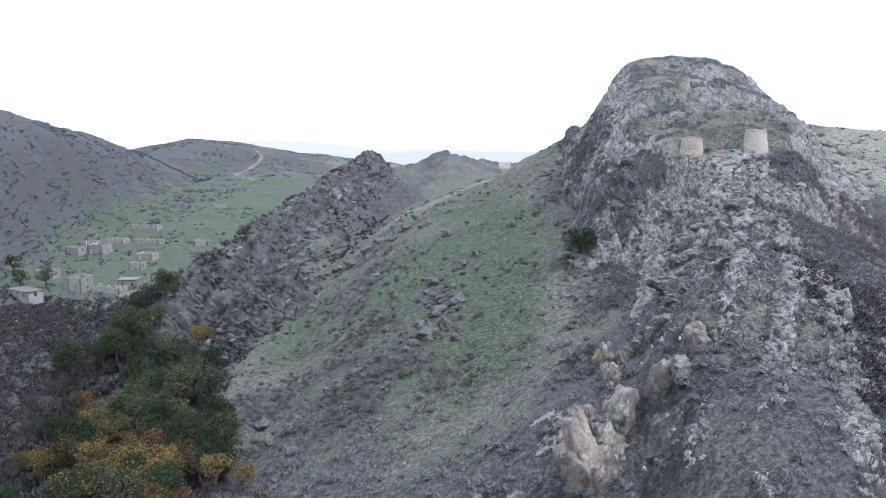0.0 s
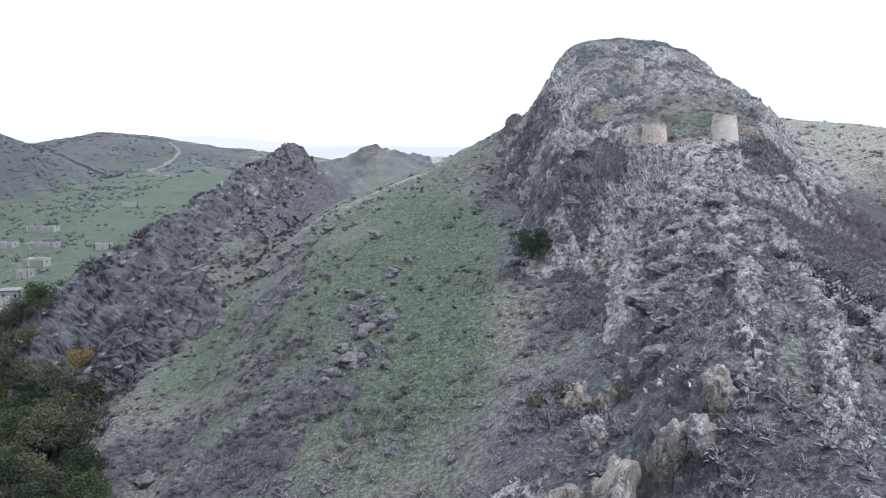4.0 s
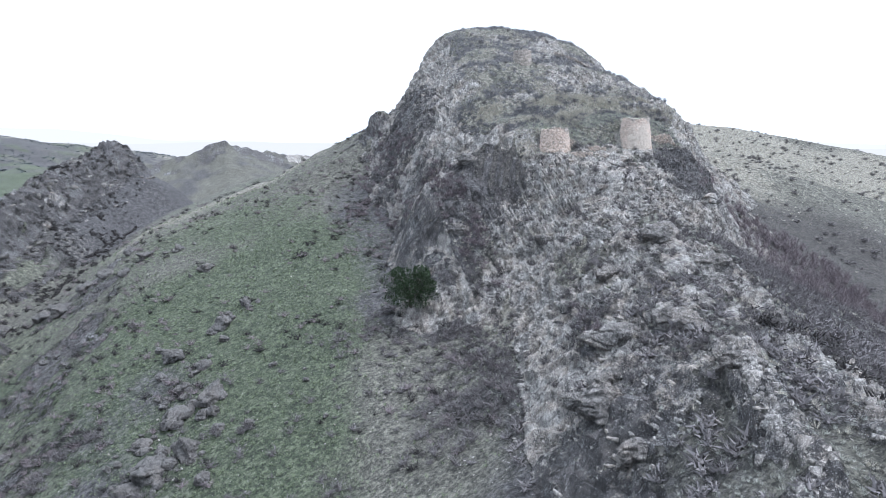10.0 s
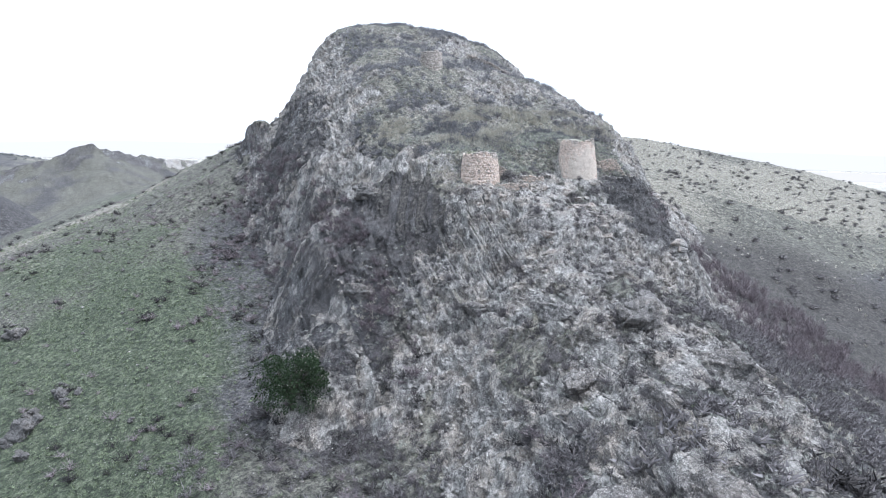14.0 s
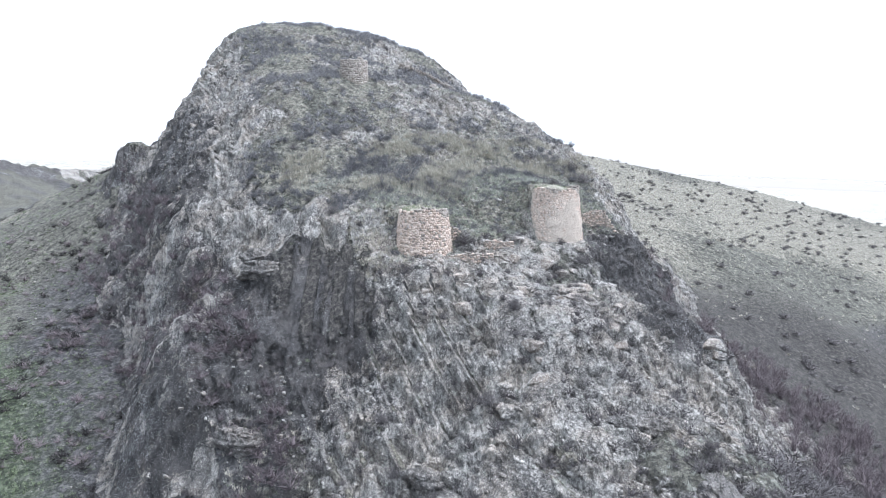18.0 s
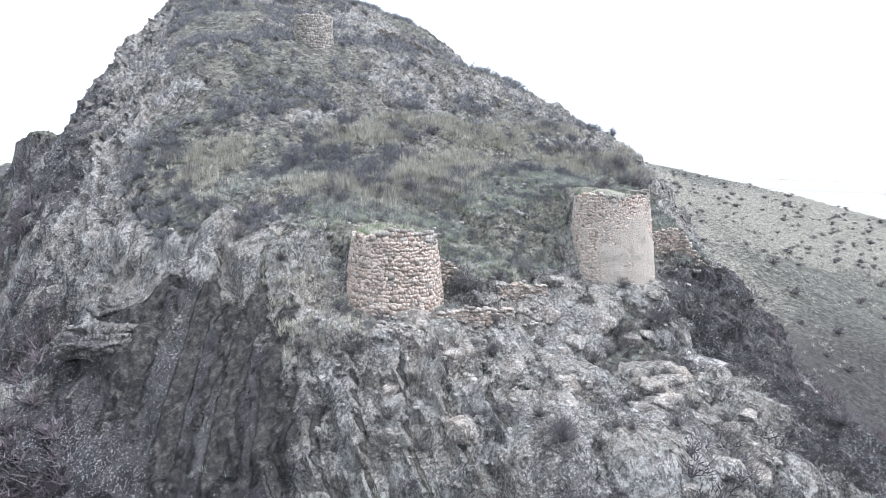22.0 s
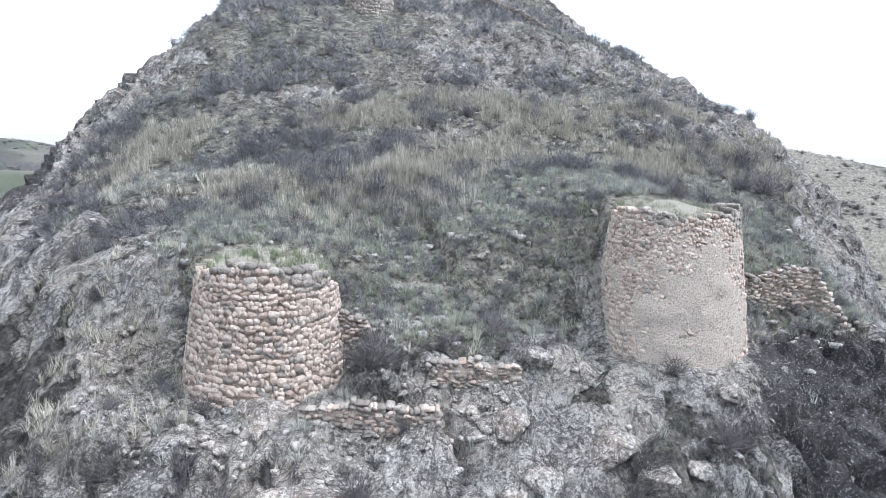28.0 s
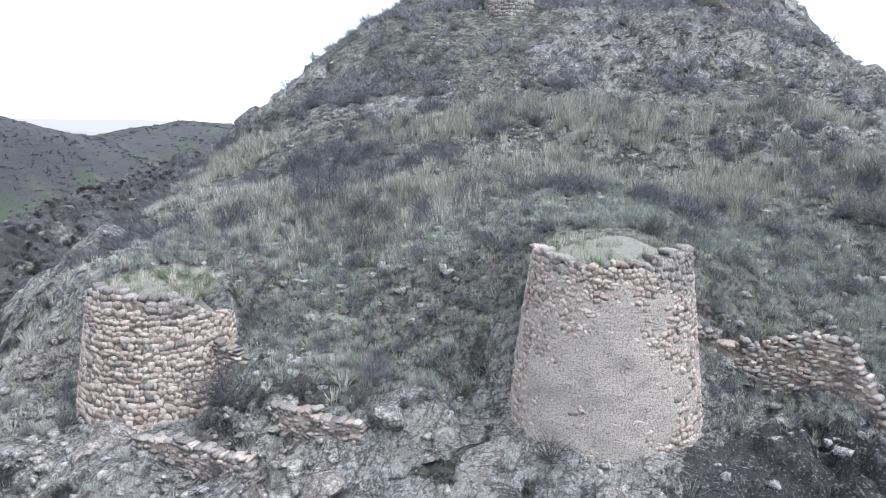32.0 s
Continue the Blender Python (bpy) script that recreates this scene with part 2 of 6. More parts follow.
def stone_material(name, low, mid_col, high, dark_amount=0.4):
    m, n, l, bsdf = material(name)
    pos = n.new("ShaderNodeNewGeometry").outputs["Position"]
    rnd = n.new("ShaderNodeObjectInfo").outputs["Random"]
    isl = n.new("ShaderNodeNewGeometry").outputs["Random Per Island"]
    both_rnd = calc(n, l, "FRACT", calc(n, l, "ADD", rnd, isl))
    tone = calc(n, l, "ADD", calc(n, l, "MULTIPLY", both_rnd, 0.6), calc(n, l, "MULTIPLY", noise_tex(n, l, pos, 9, 6, 0.7).outputs["Fac"], 0.45))
    col = ramp(n, l, tone, ((0.15, low), (0.5, mid_col), (0.9, high)))
    spots = noise_tex(n, l, pos, 22, 5, 0.7).outputs["Fac"]
    col = mixed(n, l, calc(n, l, "MULTIPLY", ramp(n, l, spots, ((0.38, GREY[1]), (0.5, GREY[0]))), dark_amount), col, (0.06, 0.055, 0.05))
    l.new(col, bsdf.inputs["Base Color"])
    bumped(n, l, bsdf, (calc(n, l, "ADD", spots, noise_tex(n, l, pos, 6, 5, 0.7).outputs["Fac"]), 0.9, 0.07))
    return m


def boulder_material(name, warm=0.0, relief=0.25, lichen=0.54, crusted=0.0):
    m, n, l, bsdf = material(name)
    pos = n.new("ShaderNodeNewGeometry").outputs["Position"]
    col, mid, fine = rock_colour(n, l, pos, lichen)
    if crusted:
        col = mixed(n, l, crusted, col, (0.085, 0.082, 0.082))
    if warm:
        big = noise_tex(n, l, pos, 0.5, 4).outputs["Fac"]
        col = mixed(n, l, calc(n, l, "MULTIPLY", ramp(n, l, big, ((0.44, GREY[0]), (0.54, GREY[1]))), warm), col, mixed(n, l, 0.25, (0.36, 0.27, 0.20), col))
    l.new(col, bsdf.inputs["Base Color"])
    bumped(n, l, bsdf, (mid, 1.0, 2.6 * relief), (fine, 1.0, 0.2 * relief))
    return m


def plant_material(name, low, high, scale=0.6):
    m, n, l, bsdf = material(name)
    geo = n.new("ShaderNodeNewGeometry")
    rnd = n.new("ShaderNodeObjectInfo").outputs["Random"]
    t = calc(n, l, "ADD", calc(n, l, "MULTIPLY", geo.outputs["Random Per Island"], 0.55), calc(n, l, "MULTIPLY", noise_tex(n, l, geo.outputs["Position"], scale, 3).outputs["Fac"], 0.5))
    t = calc(n, l, "ADD", t, calc(n, l, "MULTIPLY", calc(n, l, "SUBTRACT", rnd, 0.5), 0.5))
    l.new(ramp(n, l, t, ((0.2, low), (0.85, high))), bsdf.inputs["Base Color"])
    return m


LAND = land_material()
ROCK = boulder_material("grey_rock", 0.0, 0.25, 0.34)
BLOCK_ROCK = boulder_material("stained_grey_rock", 0.45, 0.22, 0.46)
CHUNK_ROCK = boulder_material("broken_grey_rock", 0.0, 0.07)
PALE_ROCK = boulder_material("bedded_grey_rock", 0.25, 0.10, 0.46)
WARM_ROCK = boulder_material("ochre_stained_rock", 0.85, 0.2, 0.5)
MEADOW_ROCK = boulder_material("dark_lichened_rock", 0.0, 0.16, 0.30, 0.5)
RIB_ROCK = boulder_material("dark_bedded_rock", 0.0, 0.1, 0.40)
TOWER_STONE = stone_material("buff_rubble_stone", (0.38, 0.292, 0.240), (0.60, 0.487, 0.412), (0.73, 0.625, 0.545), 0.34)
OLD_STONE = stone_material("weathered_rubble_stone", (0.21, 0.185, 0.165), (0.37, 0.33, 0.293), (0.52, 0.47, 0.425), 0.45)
MORTAR = stone_material("crumbling_lime_mortar", (0.34, 0.285, 0.24), (0.48, 0.41, 0.35), (0.58, 0.51, 0.44), 0.5)
# earth joint fill, darkened for the shadow between the stones
JOINT = stone_material("shadow_dark_earth_joints", (0.14, 0.11, 0.091), (0.24, 0.195, 0.162), (0.34, 0.285, 0.24), 0.4)
TOP_EARTH = stone_material("dry_earth_and_straw", (0.15, 0.14, 0.115), (0.27, 0.255, 0.21), (0.40, 0.38, 0.32), 0.5)
TWIG = plant_material("bare_grey_twigs", (0.066, 0.060, 0.062), (0.200, 0.186, 0.188))
HILL_TWIG = plant_material("pale_grey_dwarf_twigs", (0.088, 0.086, 0.094), (0.262, 0.258, 0.264))
# dark twigs; in the gully this colour also carries the valley's shade
DARK_TWIG = plant_material("dark_and_shaded_twigs", (0.018, 0.017, 0.018), (0.075, 0.068, 0.066))
# blue of the distant haze is put into this scrub's colour
HAZE_BLUE_SCRUB = plant_material("haze_blue_hill_scrub", (0.026, 0.033, 0.036), (0.105, 0.122, 0.128))
RED_TWIG = plant_material("reddish_bare_twigs", (0.078, 0.064, 0.070), (0.215, 0.182, 0.190))
GRASS = plant_material("short_winter_grass", (0.078, 0.098, 0.056), (0.23, 0.265, 0.168))
TERRACE_GREEN = plant_material("pale_green_tufts", (0.15, 0.163, 0.128), (0.44, 0.462, 0.375))
SAGE = plant_material("grey_green_tufts", (0.19, 0.196, 0.176), (0.52, 0.525, 0.47))
STRAW = plant_material("dry_straw_grass", (0.26, 0.244, 0.204), (0.62, 0.585, 0.50))
LEAF_DARK = plant_material("dark_evergreen_leaves", (0.008, 0.016, 0.008), (0.030, 0.048, 0.022))
LEAF_GREEN = plant_material("green_leaves", (0.008, 0.014, 0.007), (0.050, 0.066, 0.026))
LEAF_OLIVE = plant_material("olive_leaves", (0.026, 0.030, 0.016), (0.090, 0.094, 0.050))
LEAF_YELLOW = plant_material("yellow_autumn_leaves", (0.048, 0.040, 0.016), (0.190, 0.140, 0.046))
LEAF_RUST = plant_material("rust_autumn_leaves", (0.055, 0.030, 0.016), (0.17, 0.095, 0.048))
BARK = plant_material("grey_brown_bark", (0.04, 0.034, 0.03), (0.10, 0.085, 0.075))
PLASTER = stone_material("pale_ruined_plaster", (0.24, 0.22, 0.205), (0.33, 0.305, 0.285), (0.42, 0.395, 0.37), 0.45)
ROOF = stone_material("weathered_grey_roof_slab", (0.09, 0.085, 0.082), (0.15, 0.142, 0.135), (0.22, 0.21, 0.20), 0.4)


# ---- shape of the land ----
def lattice(ix, iy, iz, seed):
    """A repeatable random number, 0 to 1, for every whole-numbered place."""
    h = (ix.astype(np.int64) * 374761393 + iy.astype(np.int64) * 668265263 + iz.astype(np.int64) * 2147483647 + seed * 974711) & 0xFFFFFFFF
    h = ((h ^ (h >> 13)) * 1274126177) & 0xFFFFFFFF
    h = ((h ^ (h >> 16)) * 1103515245) & 0xFFFFFFFF
    return ((h ^ (h >> 15)) & 0xFFFFFF) / 16777215.0


def vnoise(x, y, z=None, seed=0):
    """Smooth noise, -1 to 1, one unit coarse."""
    x, y = np.asarray(x, float), np.asarray(y, float)
    flat = z is None
    z = np.zeros_like(x) if flat else np.asarray(z, float)
    ix, iy, iz = np.floor(x), np.floor(y), np.floor(z)
    fx, fy, fz = x - ix, y - iy, z - iz
    ux, uy, uz = (f * f * f * (f * (f * 6 - 15) + 10) for f in (fx, fy, fz))
    total = 0.0
    for dz in ((0,) if flat else (0, 1)):
        for dy in (0, 1):
            for dx in (0, 1):
                w = (ux if dx else 1 - ux) * (uy if dy else 1 - uy) * (1 if flat else (uz if dz else 1 - uz))
                total = total + w * lattice(ix + dx, iy + dy, iz + dz, seed)
    return total * 2 - 1


def fbm(x, y, scale, octaves, seed=0, gain=0.5, z=None):
    total, amp, norm = 0.0, 1.0, 0.0
    for o in range(octaves):
        f = 2.03**o / scale
        total = total + amp * vnoise(x * f + 17.3 * o, y * f - 9.1 * o, None if z is None else z * f, seed + o)
        norm, amp = norm + amp, amp * gain
    return total / norm


def blocks(x, y, z, size, seed):
    """Broken rock: for each place, the random lift of its block and how near the next block is (0 at a crack)."""
    x, y, z = x / size, y / size, z / size
    ix, iy, iz = np.floor(x), np.floor(y), np.floor(z)
    best, second, lift = np.full(x.shape, 9.0), np.full(x.shape, 9.0), np.zeros(x.shape)
    for dx in (-1, 0, 1):
        for dy in (-1, 0, 1):
            for dz in (-1, 0, 1):
                cx, cy, cz = ix + dx, iy + dy, iz + dz
                d = np.sqrt((cx + lattice(cx, cy, cz, seed) - x) ** 2 + (cy + lattice(cx, cy, cz, seed + 1) - y) ** 2 + (cz + lattice(cx, cy, cz, seed + 2) - z) ** 2)
                near = d < best
                second = np.where(near, best, np.minimum(second, d))
                lift = np.where(near, lattice(cx, cy, cz, seed + 3), lift)
                best = np.minimum(best, d)
    return lift, second - best


def step(a, b, v):
    t = np.clip((v - a) / (b - a), 0, 1)
    return t * t * (3 - 2 * t)


def along(x, y, line):
    """For each place: its distance from a line of (x, y, values...), the values at the nearest place on it, and the side, -1 left to 1 right."""
    line = np.asarray(line, float)
    found, best = [], np.full(x.shape, 1e9)
    for a, b in zip(line[:-1], line[1:]):
        d = b[:2] - a[:2]
        t = np.clip(((x - a[0]) * d[0] + (y - a[1]) * d[1]) / (d @ d), 0, 1)
        ox, oy = x - a[0] - t * d[0], y - a[1] - t * d[1]
        r = np.hypot(ox, oy)
        found.append((r, t, np.clip((ox * d[1] - oy * d[0]) / np.hypot(*d) / np.maximum(r, 1e-6), -1, 1), a, b))
        best = np.minimum(best, r)
    # places that lie about as near to two stretches take something of both
    total, side, vals = 0.0, 0.0, [0.0 for _ in line[0][2:]]
    for r, t, s, a, b in found:
        w = np.exp(-(r - best) / (0.4 + 0.06 * best))
        total, side = total + w, side + w * s
        vals = [v + w * (a[2 + k] + t * (b[2 + k] - a[2 + k])) for k, v in enumerate(vals)]
    return best, [v / total for v in vals], np.clip(side / total, -1, 1)


def folds(x, y, z, scale, octaves, seed):
    """Sharp-crested creases, 0 to 1."""
    total, amp, norm, hold = 0.0, 1.0, 0.0, 1.0
    for o in range(octaves):
        f = 2.1**o / scale
        n = (1 - np.abs(vnoise(x * f + 7.7 * o, y * f + 3.1 * o, z * f, seed + o))) ** 2
        total, norm = total + amp * n * hold, norm + amp
        hold, amp = np.clip(n * 1.6, 0, 1), amp * 0.55
    return total / norm


def over(a, b, k):
    """The higher of two heights, with a rounded joint about k metres high."""
    h = np.clip(0.5 + (a - b) / (2 * k), 0, 1)
    return b + (a - b) * h + k * h * (1 - h)


def ridge(x, y, line, left, right):
    """A ridge along a line of (x, y, z): how far it has dropped at each distance on either side."""
    d, (z,), side = along(x, y, line)
    right_share = 0.5 + 0.5 * side
    return z - np.interp(d, *zip(*left)) * (1 - right_share) - np.interp(d, *zip(*right)) * right_share - 0.45 * np.maximum(d - 90, 0)


# the spine of the castle hill: x, y, height, width of its top to the left and to the right
MOUNT = [(50.5, 127.5, 67.2, 6.0, 11.5), (51, 132, 70.3, 11.0, 14.0), (52, 141, 74.2, 15.5, 17), (53.5, 150, 77.2, 16.8, 19.5), (54, 163, 84.0, 13.0, 19.5),
         (54.5, 172, 87.4, 12.3, 19.5), (57, 186, 93.0, 10.0, 19), (61, 202, 95.5, 10.6, 18), (72, 222, 90, 15, 17), (86, 250, 78, 20, 20)]
SPUR = [(24, 30, 40), (29, 50, 50), (34, 70, 56.4), (37.5, 85, 57.9), (42.0, 97, 60.0), (45.5, 106, 61.6), (48.5, 116, 63.8), (50.5, 124, 65.6), (52, 136, 67.0), (54, 155, 68)]
CRAG = [(-27.6, 290, 69.6), (-30.0, 285, 70.2), (-34, 276, 66.5), (-41, 250, 61), (-47.5, 225, 54.5), (-53.5, 203, 49), (-58, 188, 45), (-63, 172, 40.5), (-67, 155, 33), (-70, 140, 25)]
# the rock nose between the meadow and the front of the castle hill
BUTTRESS = [(41, 139, 72.2), (36.8, 135, 68.6), (33.2, 129.8, 62.5), (30.6, 126, 58.4), (28.8, 123.2, 55.6)]
LEDGE = [(-38, 174, 42.5), (-40, 169, 42), (-42.5, 163.5, 40.6), (-48, 152, 34.0), (-51, 145, 27.5)]
GULLY = [(-30, 20, 4), (-42, 70, 10), (-52, 105, 13), (-64, 140, 15), (-86, 180, 17), (-112, 215, 19), (-138, 262, 22), (-165, 330, 27), (-190, 450, 34), (-215, 620, 40), (-230, 1200, 30)]
EAST = [(90, 240, 80), (120, 238, 78), (153, 231, 75.2), (185, 216, 69.5), (215, 192, 60), (250, 152, 45), (290, 100, 22)]
EAST_NEAR = [(72, 176, 74), (90, 164, 69), (105, 158, 65.2), (125, 151, 59.5), (150, 141, 51), (185, 122, 36)]
WEST = [(-260, 60, 62), (-250, 180, 78), (-235, 300, 92), (-232, 380, 90), (-236, 470, 80), (-250, 600, 66), (-260, 700, 50)]
FAR_WEST = [(-300, 640, 66), (-255, 720, 82), (-215, 760, 78), (-165, 800, 68), (-120, 860, 60), (-60, 980, 50)]
PEAK = [(-45, 505, 55), (-18, 512, 62), (-6, 516, 68), (3, 516, 69.8), (12, 520, 66.5), (30, 528, 63), (60, 545, 59), (110, 590, 56)]


def blend(t, a, b):
    return a * (1 - t) + b * t


def mount(x, y):
    """The castle hill: a sloping rocky back that breaks off into cliffs on both sides and in front."""
    wob = 1.6 * fbm(x, y, 9, 3, 31)
    d, (z, wl, wr), side = along(x, y, MOUNT)
    share = 0.5 + 0.5 * side
    w = wl * (1 - share) + wr * share
    out = d + wob - w
    a = np.clip(d / w, 0, 1)
    back = blend(share, np.interp(y, (128, 140, 150, 163, 175, 190), (2.0, 4.5, 4.5, 4.5, 5.0, 2.5)) * a**4, np.interp(y, (120, 133, 152, 165), (1.6, 0.4, 0.0, 3.4)) * a * a)
    cliff = blend(share, np.interp(out, (0, 3, 6, 9, 13, 40, 9000), (0, 3.0, 8.0, 14.5, 18.5, 33, 9000)), np.interp(out, (0, 3, 6, 10, 40, 9000), (0, 2.6, 8.0, 10.5, 30, 9000)))
    return z - back - np.where(out > 0, cliff, 0)


def land(x, y):
    """The bare land without small roughness."""
    x, y = np.asarray(x, float), np.asarray(y, float)
    # the grassy slope between the crag and the castle hill, and its saddle
    rise = np.interp(y, (-200, 45, 122.8, 160, 185, 205, 240, 330, 600), (-60, -17, 0, 8.5, 12, 13.4, 12, 6, -10))
    lean = np.interp(x, (-120, -60, -32, -12, 18, 60), (-46, -33.5, -20.8, -11.0, 0, 7.5))
    z = 49.3 + lean + rise * np.interp(x, (-70, -12), (0.72, 1))
    east = step(52, 80, x)
    slope = 58.3 - 0.30 * (x - 79.5) + np.where(y < 165, 0.45 * (y - 131), 0.45 * 34 + 0.1 * (y - 165))
    z = z * (1 - east) + np.maximum(slope, -20) * east
    z = np.clip(z, -12, 66 * np.exp(-np.maximum(np.hypot(x, y) - 340, 0) / 420) - 6)
    # valley with the stream and the village
    d, (floor,), side = along(x, y, GULLY)
    bank = np.where(side < 0, np.interp(d, (0, 8, 22, 60, 120, 300), (0, 2, 9, 15, 30, 60)), np.interp(d, (0, 8, 30, 90, 200, 600), (0, 2, 12, 30, 50, 60)))
    village = np.exp(-(((x + 118) / 60) ** 2 + ((y - 285) / 75) ** 2))
    bank = bank * (1 - 0.8 * village)
    low = step(-6, -46, x)
    z = z * (1 - low) + np.minimum(z, floor + bank) * low
    z = over(z, floor + np.minimum(bank, 20) - np.maximum(np.where(side > 0, d, 0.5 * d) - 60, 0) * 0.6, 2.0)
    rough = 1.2 * fbm(x, y, 60, 3, 5)
    z = over(z, ridge(x, y, WEST, ((0, 0), (60, 9), (400, 60)), ((0, 0), (45, 22), (80, 48), (105, 66), (300, 150))) + 3 * rough, 4)
    z = over(z, ridge(x, y, FAR_WEST, ((0, 0), (90, 15)), ((0, 0), (60, 7), (90, 14))) + 2 * rough, 4)
    # the level fields of the village
    brink = np.interp(y, (225, 270, 360, 485, 575), (-140, -150, -176, -185, -178))
    field = step(-34, 6, x - brink) * step(-44, -78, x) * step(226, 252, y) * step(700, 600, y)
    z = z * (1 - field) + (22 + 0.075 * (y - 240) + 0.5 * rough) * field
    z = over(z, ridge(x, y, EAST, ((0, 0), (90, 18)), ((0, 0), (40, 13), (90, 36))), 3)
    z = over(z, ridge(x, y, EAST_NEAR, ((0, 0), (40, 17), (90, 40)), ((0, 0), (40, 15), (90, 42))), 2.5)
    z = over(z, ridge(x, y, PEAK, ((0, 0), (6, 5), (30, 16), (80, 40)), ((0, 0), (6, 4), (24, 11), (80, 30))) + 1.5 * fbm(x, y, 8, 3, 44), 2)
    z = over(z, ridge(x, y, CRAG, ((0, 0), (3, 1.2), (8, 9), (14, 13), (40, 40), (90, 80)), ((0, 0), (3, 1.0), (6, 7.5), (11, 14), (40, 30), (90, 55))) + 1.1 * fbm(x, y, 9, 3, 41), 1.0)
    z = over(z, ridge(x, y, LEDGE, ((0, 0), (2, 1.2), (5, 5), (20, 22)), ((0, 0), (3, 2.5), (8, 8), (30, 25))) + 0.9 * fbm(x, y, 5, 3, 42), 0.8)
    z = over(z, ridge(x, y, SPUR, ((0, 0), (4, 0.6), (7, 2.4), (10, 4.8), (14, 9.6), (30, 19.0), (60, 35)), ((0, 0), (5, 1.5), (12, 5.5), (30, 14.5), (60, 32))) + 2.2 * step(80, 66, y) * step(34, 22, x), 1.5)
    z = over(z, ridge(x, y, BUTTRESS, ((0, 0), (2, 1.3), (5, 5.2), (16, 17), (90, 120)), ((0, 0), (3, 1.8), (8, 7.0), (20, 20), (90, 120))) + 0.7 * fbm(x, y, 6, 3, 45), 1.0)
    # the even slope of the hill's front, below the towers
    z = over(z, np.minimum(68.5 + 0.63 * (x - 40) + 0.62 * (y - 133), 67.2 + 0.25 * (y - 125)) - 1.2 * np.maximum(x - 50, 0) - np.maximum(y - 137, 0) - 1.5 * np.maximum(30 - x, 0), 0.8)
    z = over(z, mount(x, y), 1.0)
    # a knob of rock at the cliff's far foot
    return over(z, 76.6 - np.interp(np.hypot(x - 35.2, y - 192.2), (0, 1.0, 2.0, 3.2, 9, 9000), (0, 0.15, 0.9, 3.4, 18, 20000)), 0.4)


# ---- the land as one sheet ----
def spaced(stops):
    """Grid lines that run through (place, spacing) stops, the spacing gliding between them."""
    at, out = stops[0][0], [stops[0][0]]
    where, gap = zip(*stops)
    while at < where[-1]:
        at += float(np.exp(np.interp(at, where, np.log(gap))))
        out.append(at)
    return np.array(out)


GX = spaced(((-6000, 900), (-1200, 60), (-330, 5), (-150, 2.2), (-80, 0.95), (-20, 0.65), (24, 0.42), (40, 0.19), (66, 0.19), (74, 0.4), (100, 0.9), (200, 2.2), (500, 12), (1500, 90), (7000, 900)))
GY = spaced(((-1500, 300), (-60, 12), (25, 1.0), (50, 0.46), (90, 0.36), (112, 0.2), (140, 0.2), (160, 0.36), (200, 0.6), (290, 0.9), (310, 1.6), (560, 3.2), (900, 9), (2200, 90), (9000, 900)))
X, Y = np.meshgrid(GX, GY)
Z = land(X, Y)
SX, SY = np.gradient(Z, GX, axis=1), np.gradient(Z, GY, axis=0)
STEEP = np.hypot(SX, SY)
NZ = 1 / np.sqrt(1 + STEEP**2)

# where the bare rock shows
dm, (zm, wl_, wr_), side_m = along(X, Y, MOUNT)
off_edge = dm - blend(0.5 + 0.5 * side_m, wl_, wr_)
ds, (zs,), side_s = along(X, Y, SPUR)
ds = ds * np.where(side_s < 0, -1, 1)
dc, dl, dp = (along(X, Y, q)[0] for q in (CRAG, LEDGE, PEAK))
speck = fbm(X, Y, 6, 4, 61)
wide = fbm(X, Y, 28, 3, 62)
rock = step(0.62, 1.05, STEEP + 0.3 * speck) * step(35, 70, Y) * step(-95, -75, X) * step(340, 300, Y) * step(100, 90, X)
rock = np.maximum(rock, step(-4.5, 0.5, off_edge + 4 * speck) * step(10, 6, off_edge + 3 * speck) * (Z > 50))
front = step(131.5, 129.5, Y) * step(24, 17, np.abs(X - 53)) * step(110, 116, Y)
rock = np.maximum(rock, front * (0.72 + 0.8 * speck))
rock = np.maximum(rock, step(14, 5, np.abs(ds + 3)) * step(20, 60, Y) * (0.45 + 0.55 * step(80, 90, Y)) * (0.50 + 1.1 * speck + 0.7 * wide) * step(14, 9, ds))
rock = np.maximum(rock, step(10, 5, np.abs(ds + 1)) * step(82, 88, Y) * step(116, 110, Y) * (0.52 + 1.1 * speck))
rock *= 1 - step(9, 13, dc) * step(40, 30, dc) * step(-42, -36, X) * step(220, 235, Y) * (Y < 320)
rock = np.maximum(rock, step(13, 7, np.abs(dc)) * (Y < 298) * (0.85 + 0.6 * speck))
rock = np.maximum(rock, step(7, 4, np.abs(dl)) * (0.9 + 0.6 * speck))
rock = np.maximum(rock, step(26, 10, np.abs(dp)) * (0.55 + 0.9 * speck))
on_back = step(1.0, -3, off_edge) * step(131, 134, Y)
rock = np.maximum(rock, on_back * (0.44 + 0.7 * speck + 0.15 * wide) * (1 - 0.85 * step(139, 136, Y) * step(41, 44, X)))
terrace = step(43, 45, X) * step(66.5, 64.5, X) * step(130.9, 132.2, Y) * step(140, 137.5, Y)
rock *= 1 - 0.9 * terrace
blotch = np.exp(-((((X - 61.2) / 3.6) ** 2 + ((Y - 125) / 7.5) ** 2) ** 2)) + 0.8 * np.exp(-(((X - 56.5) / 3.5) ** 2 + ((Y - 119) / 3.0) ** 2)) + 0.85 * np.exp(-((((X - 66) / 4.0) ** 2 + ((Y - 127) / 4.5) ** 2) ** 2))
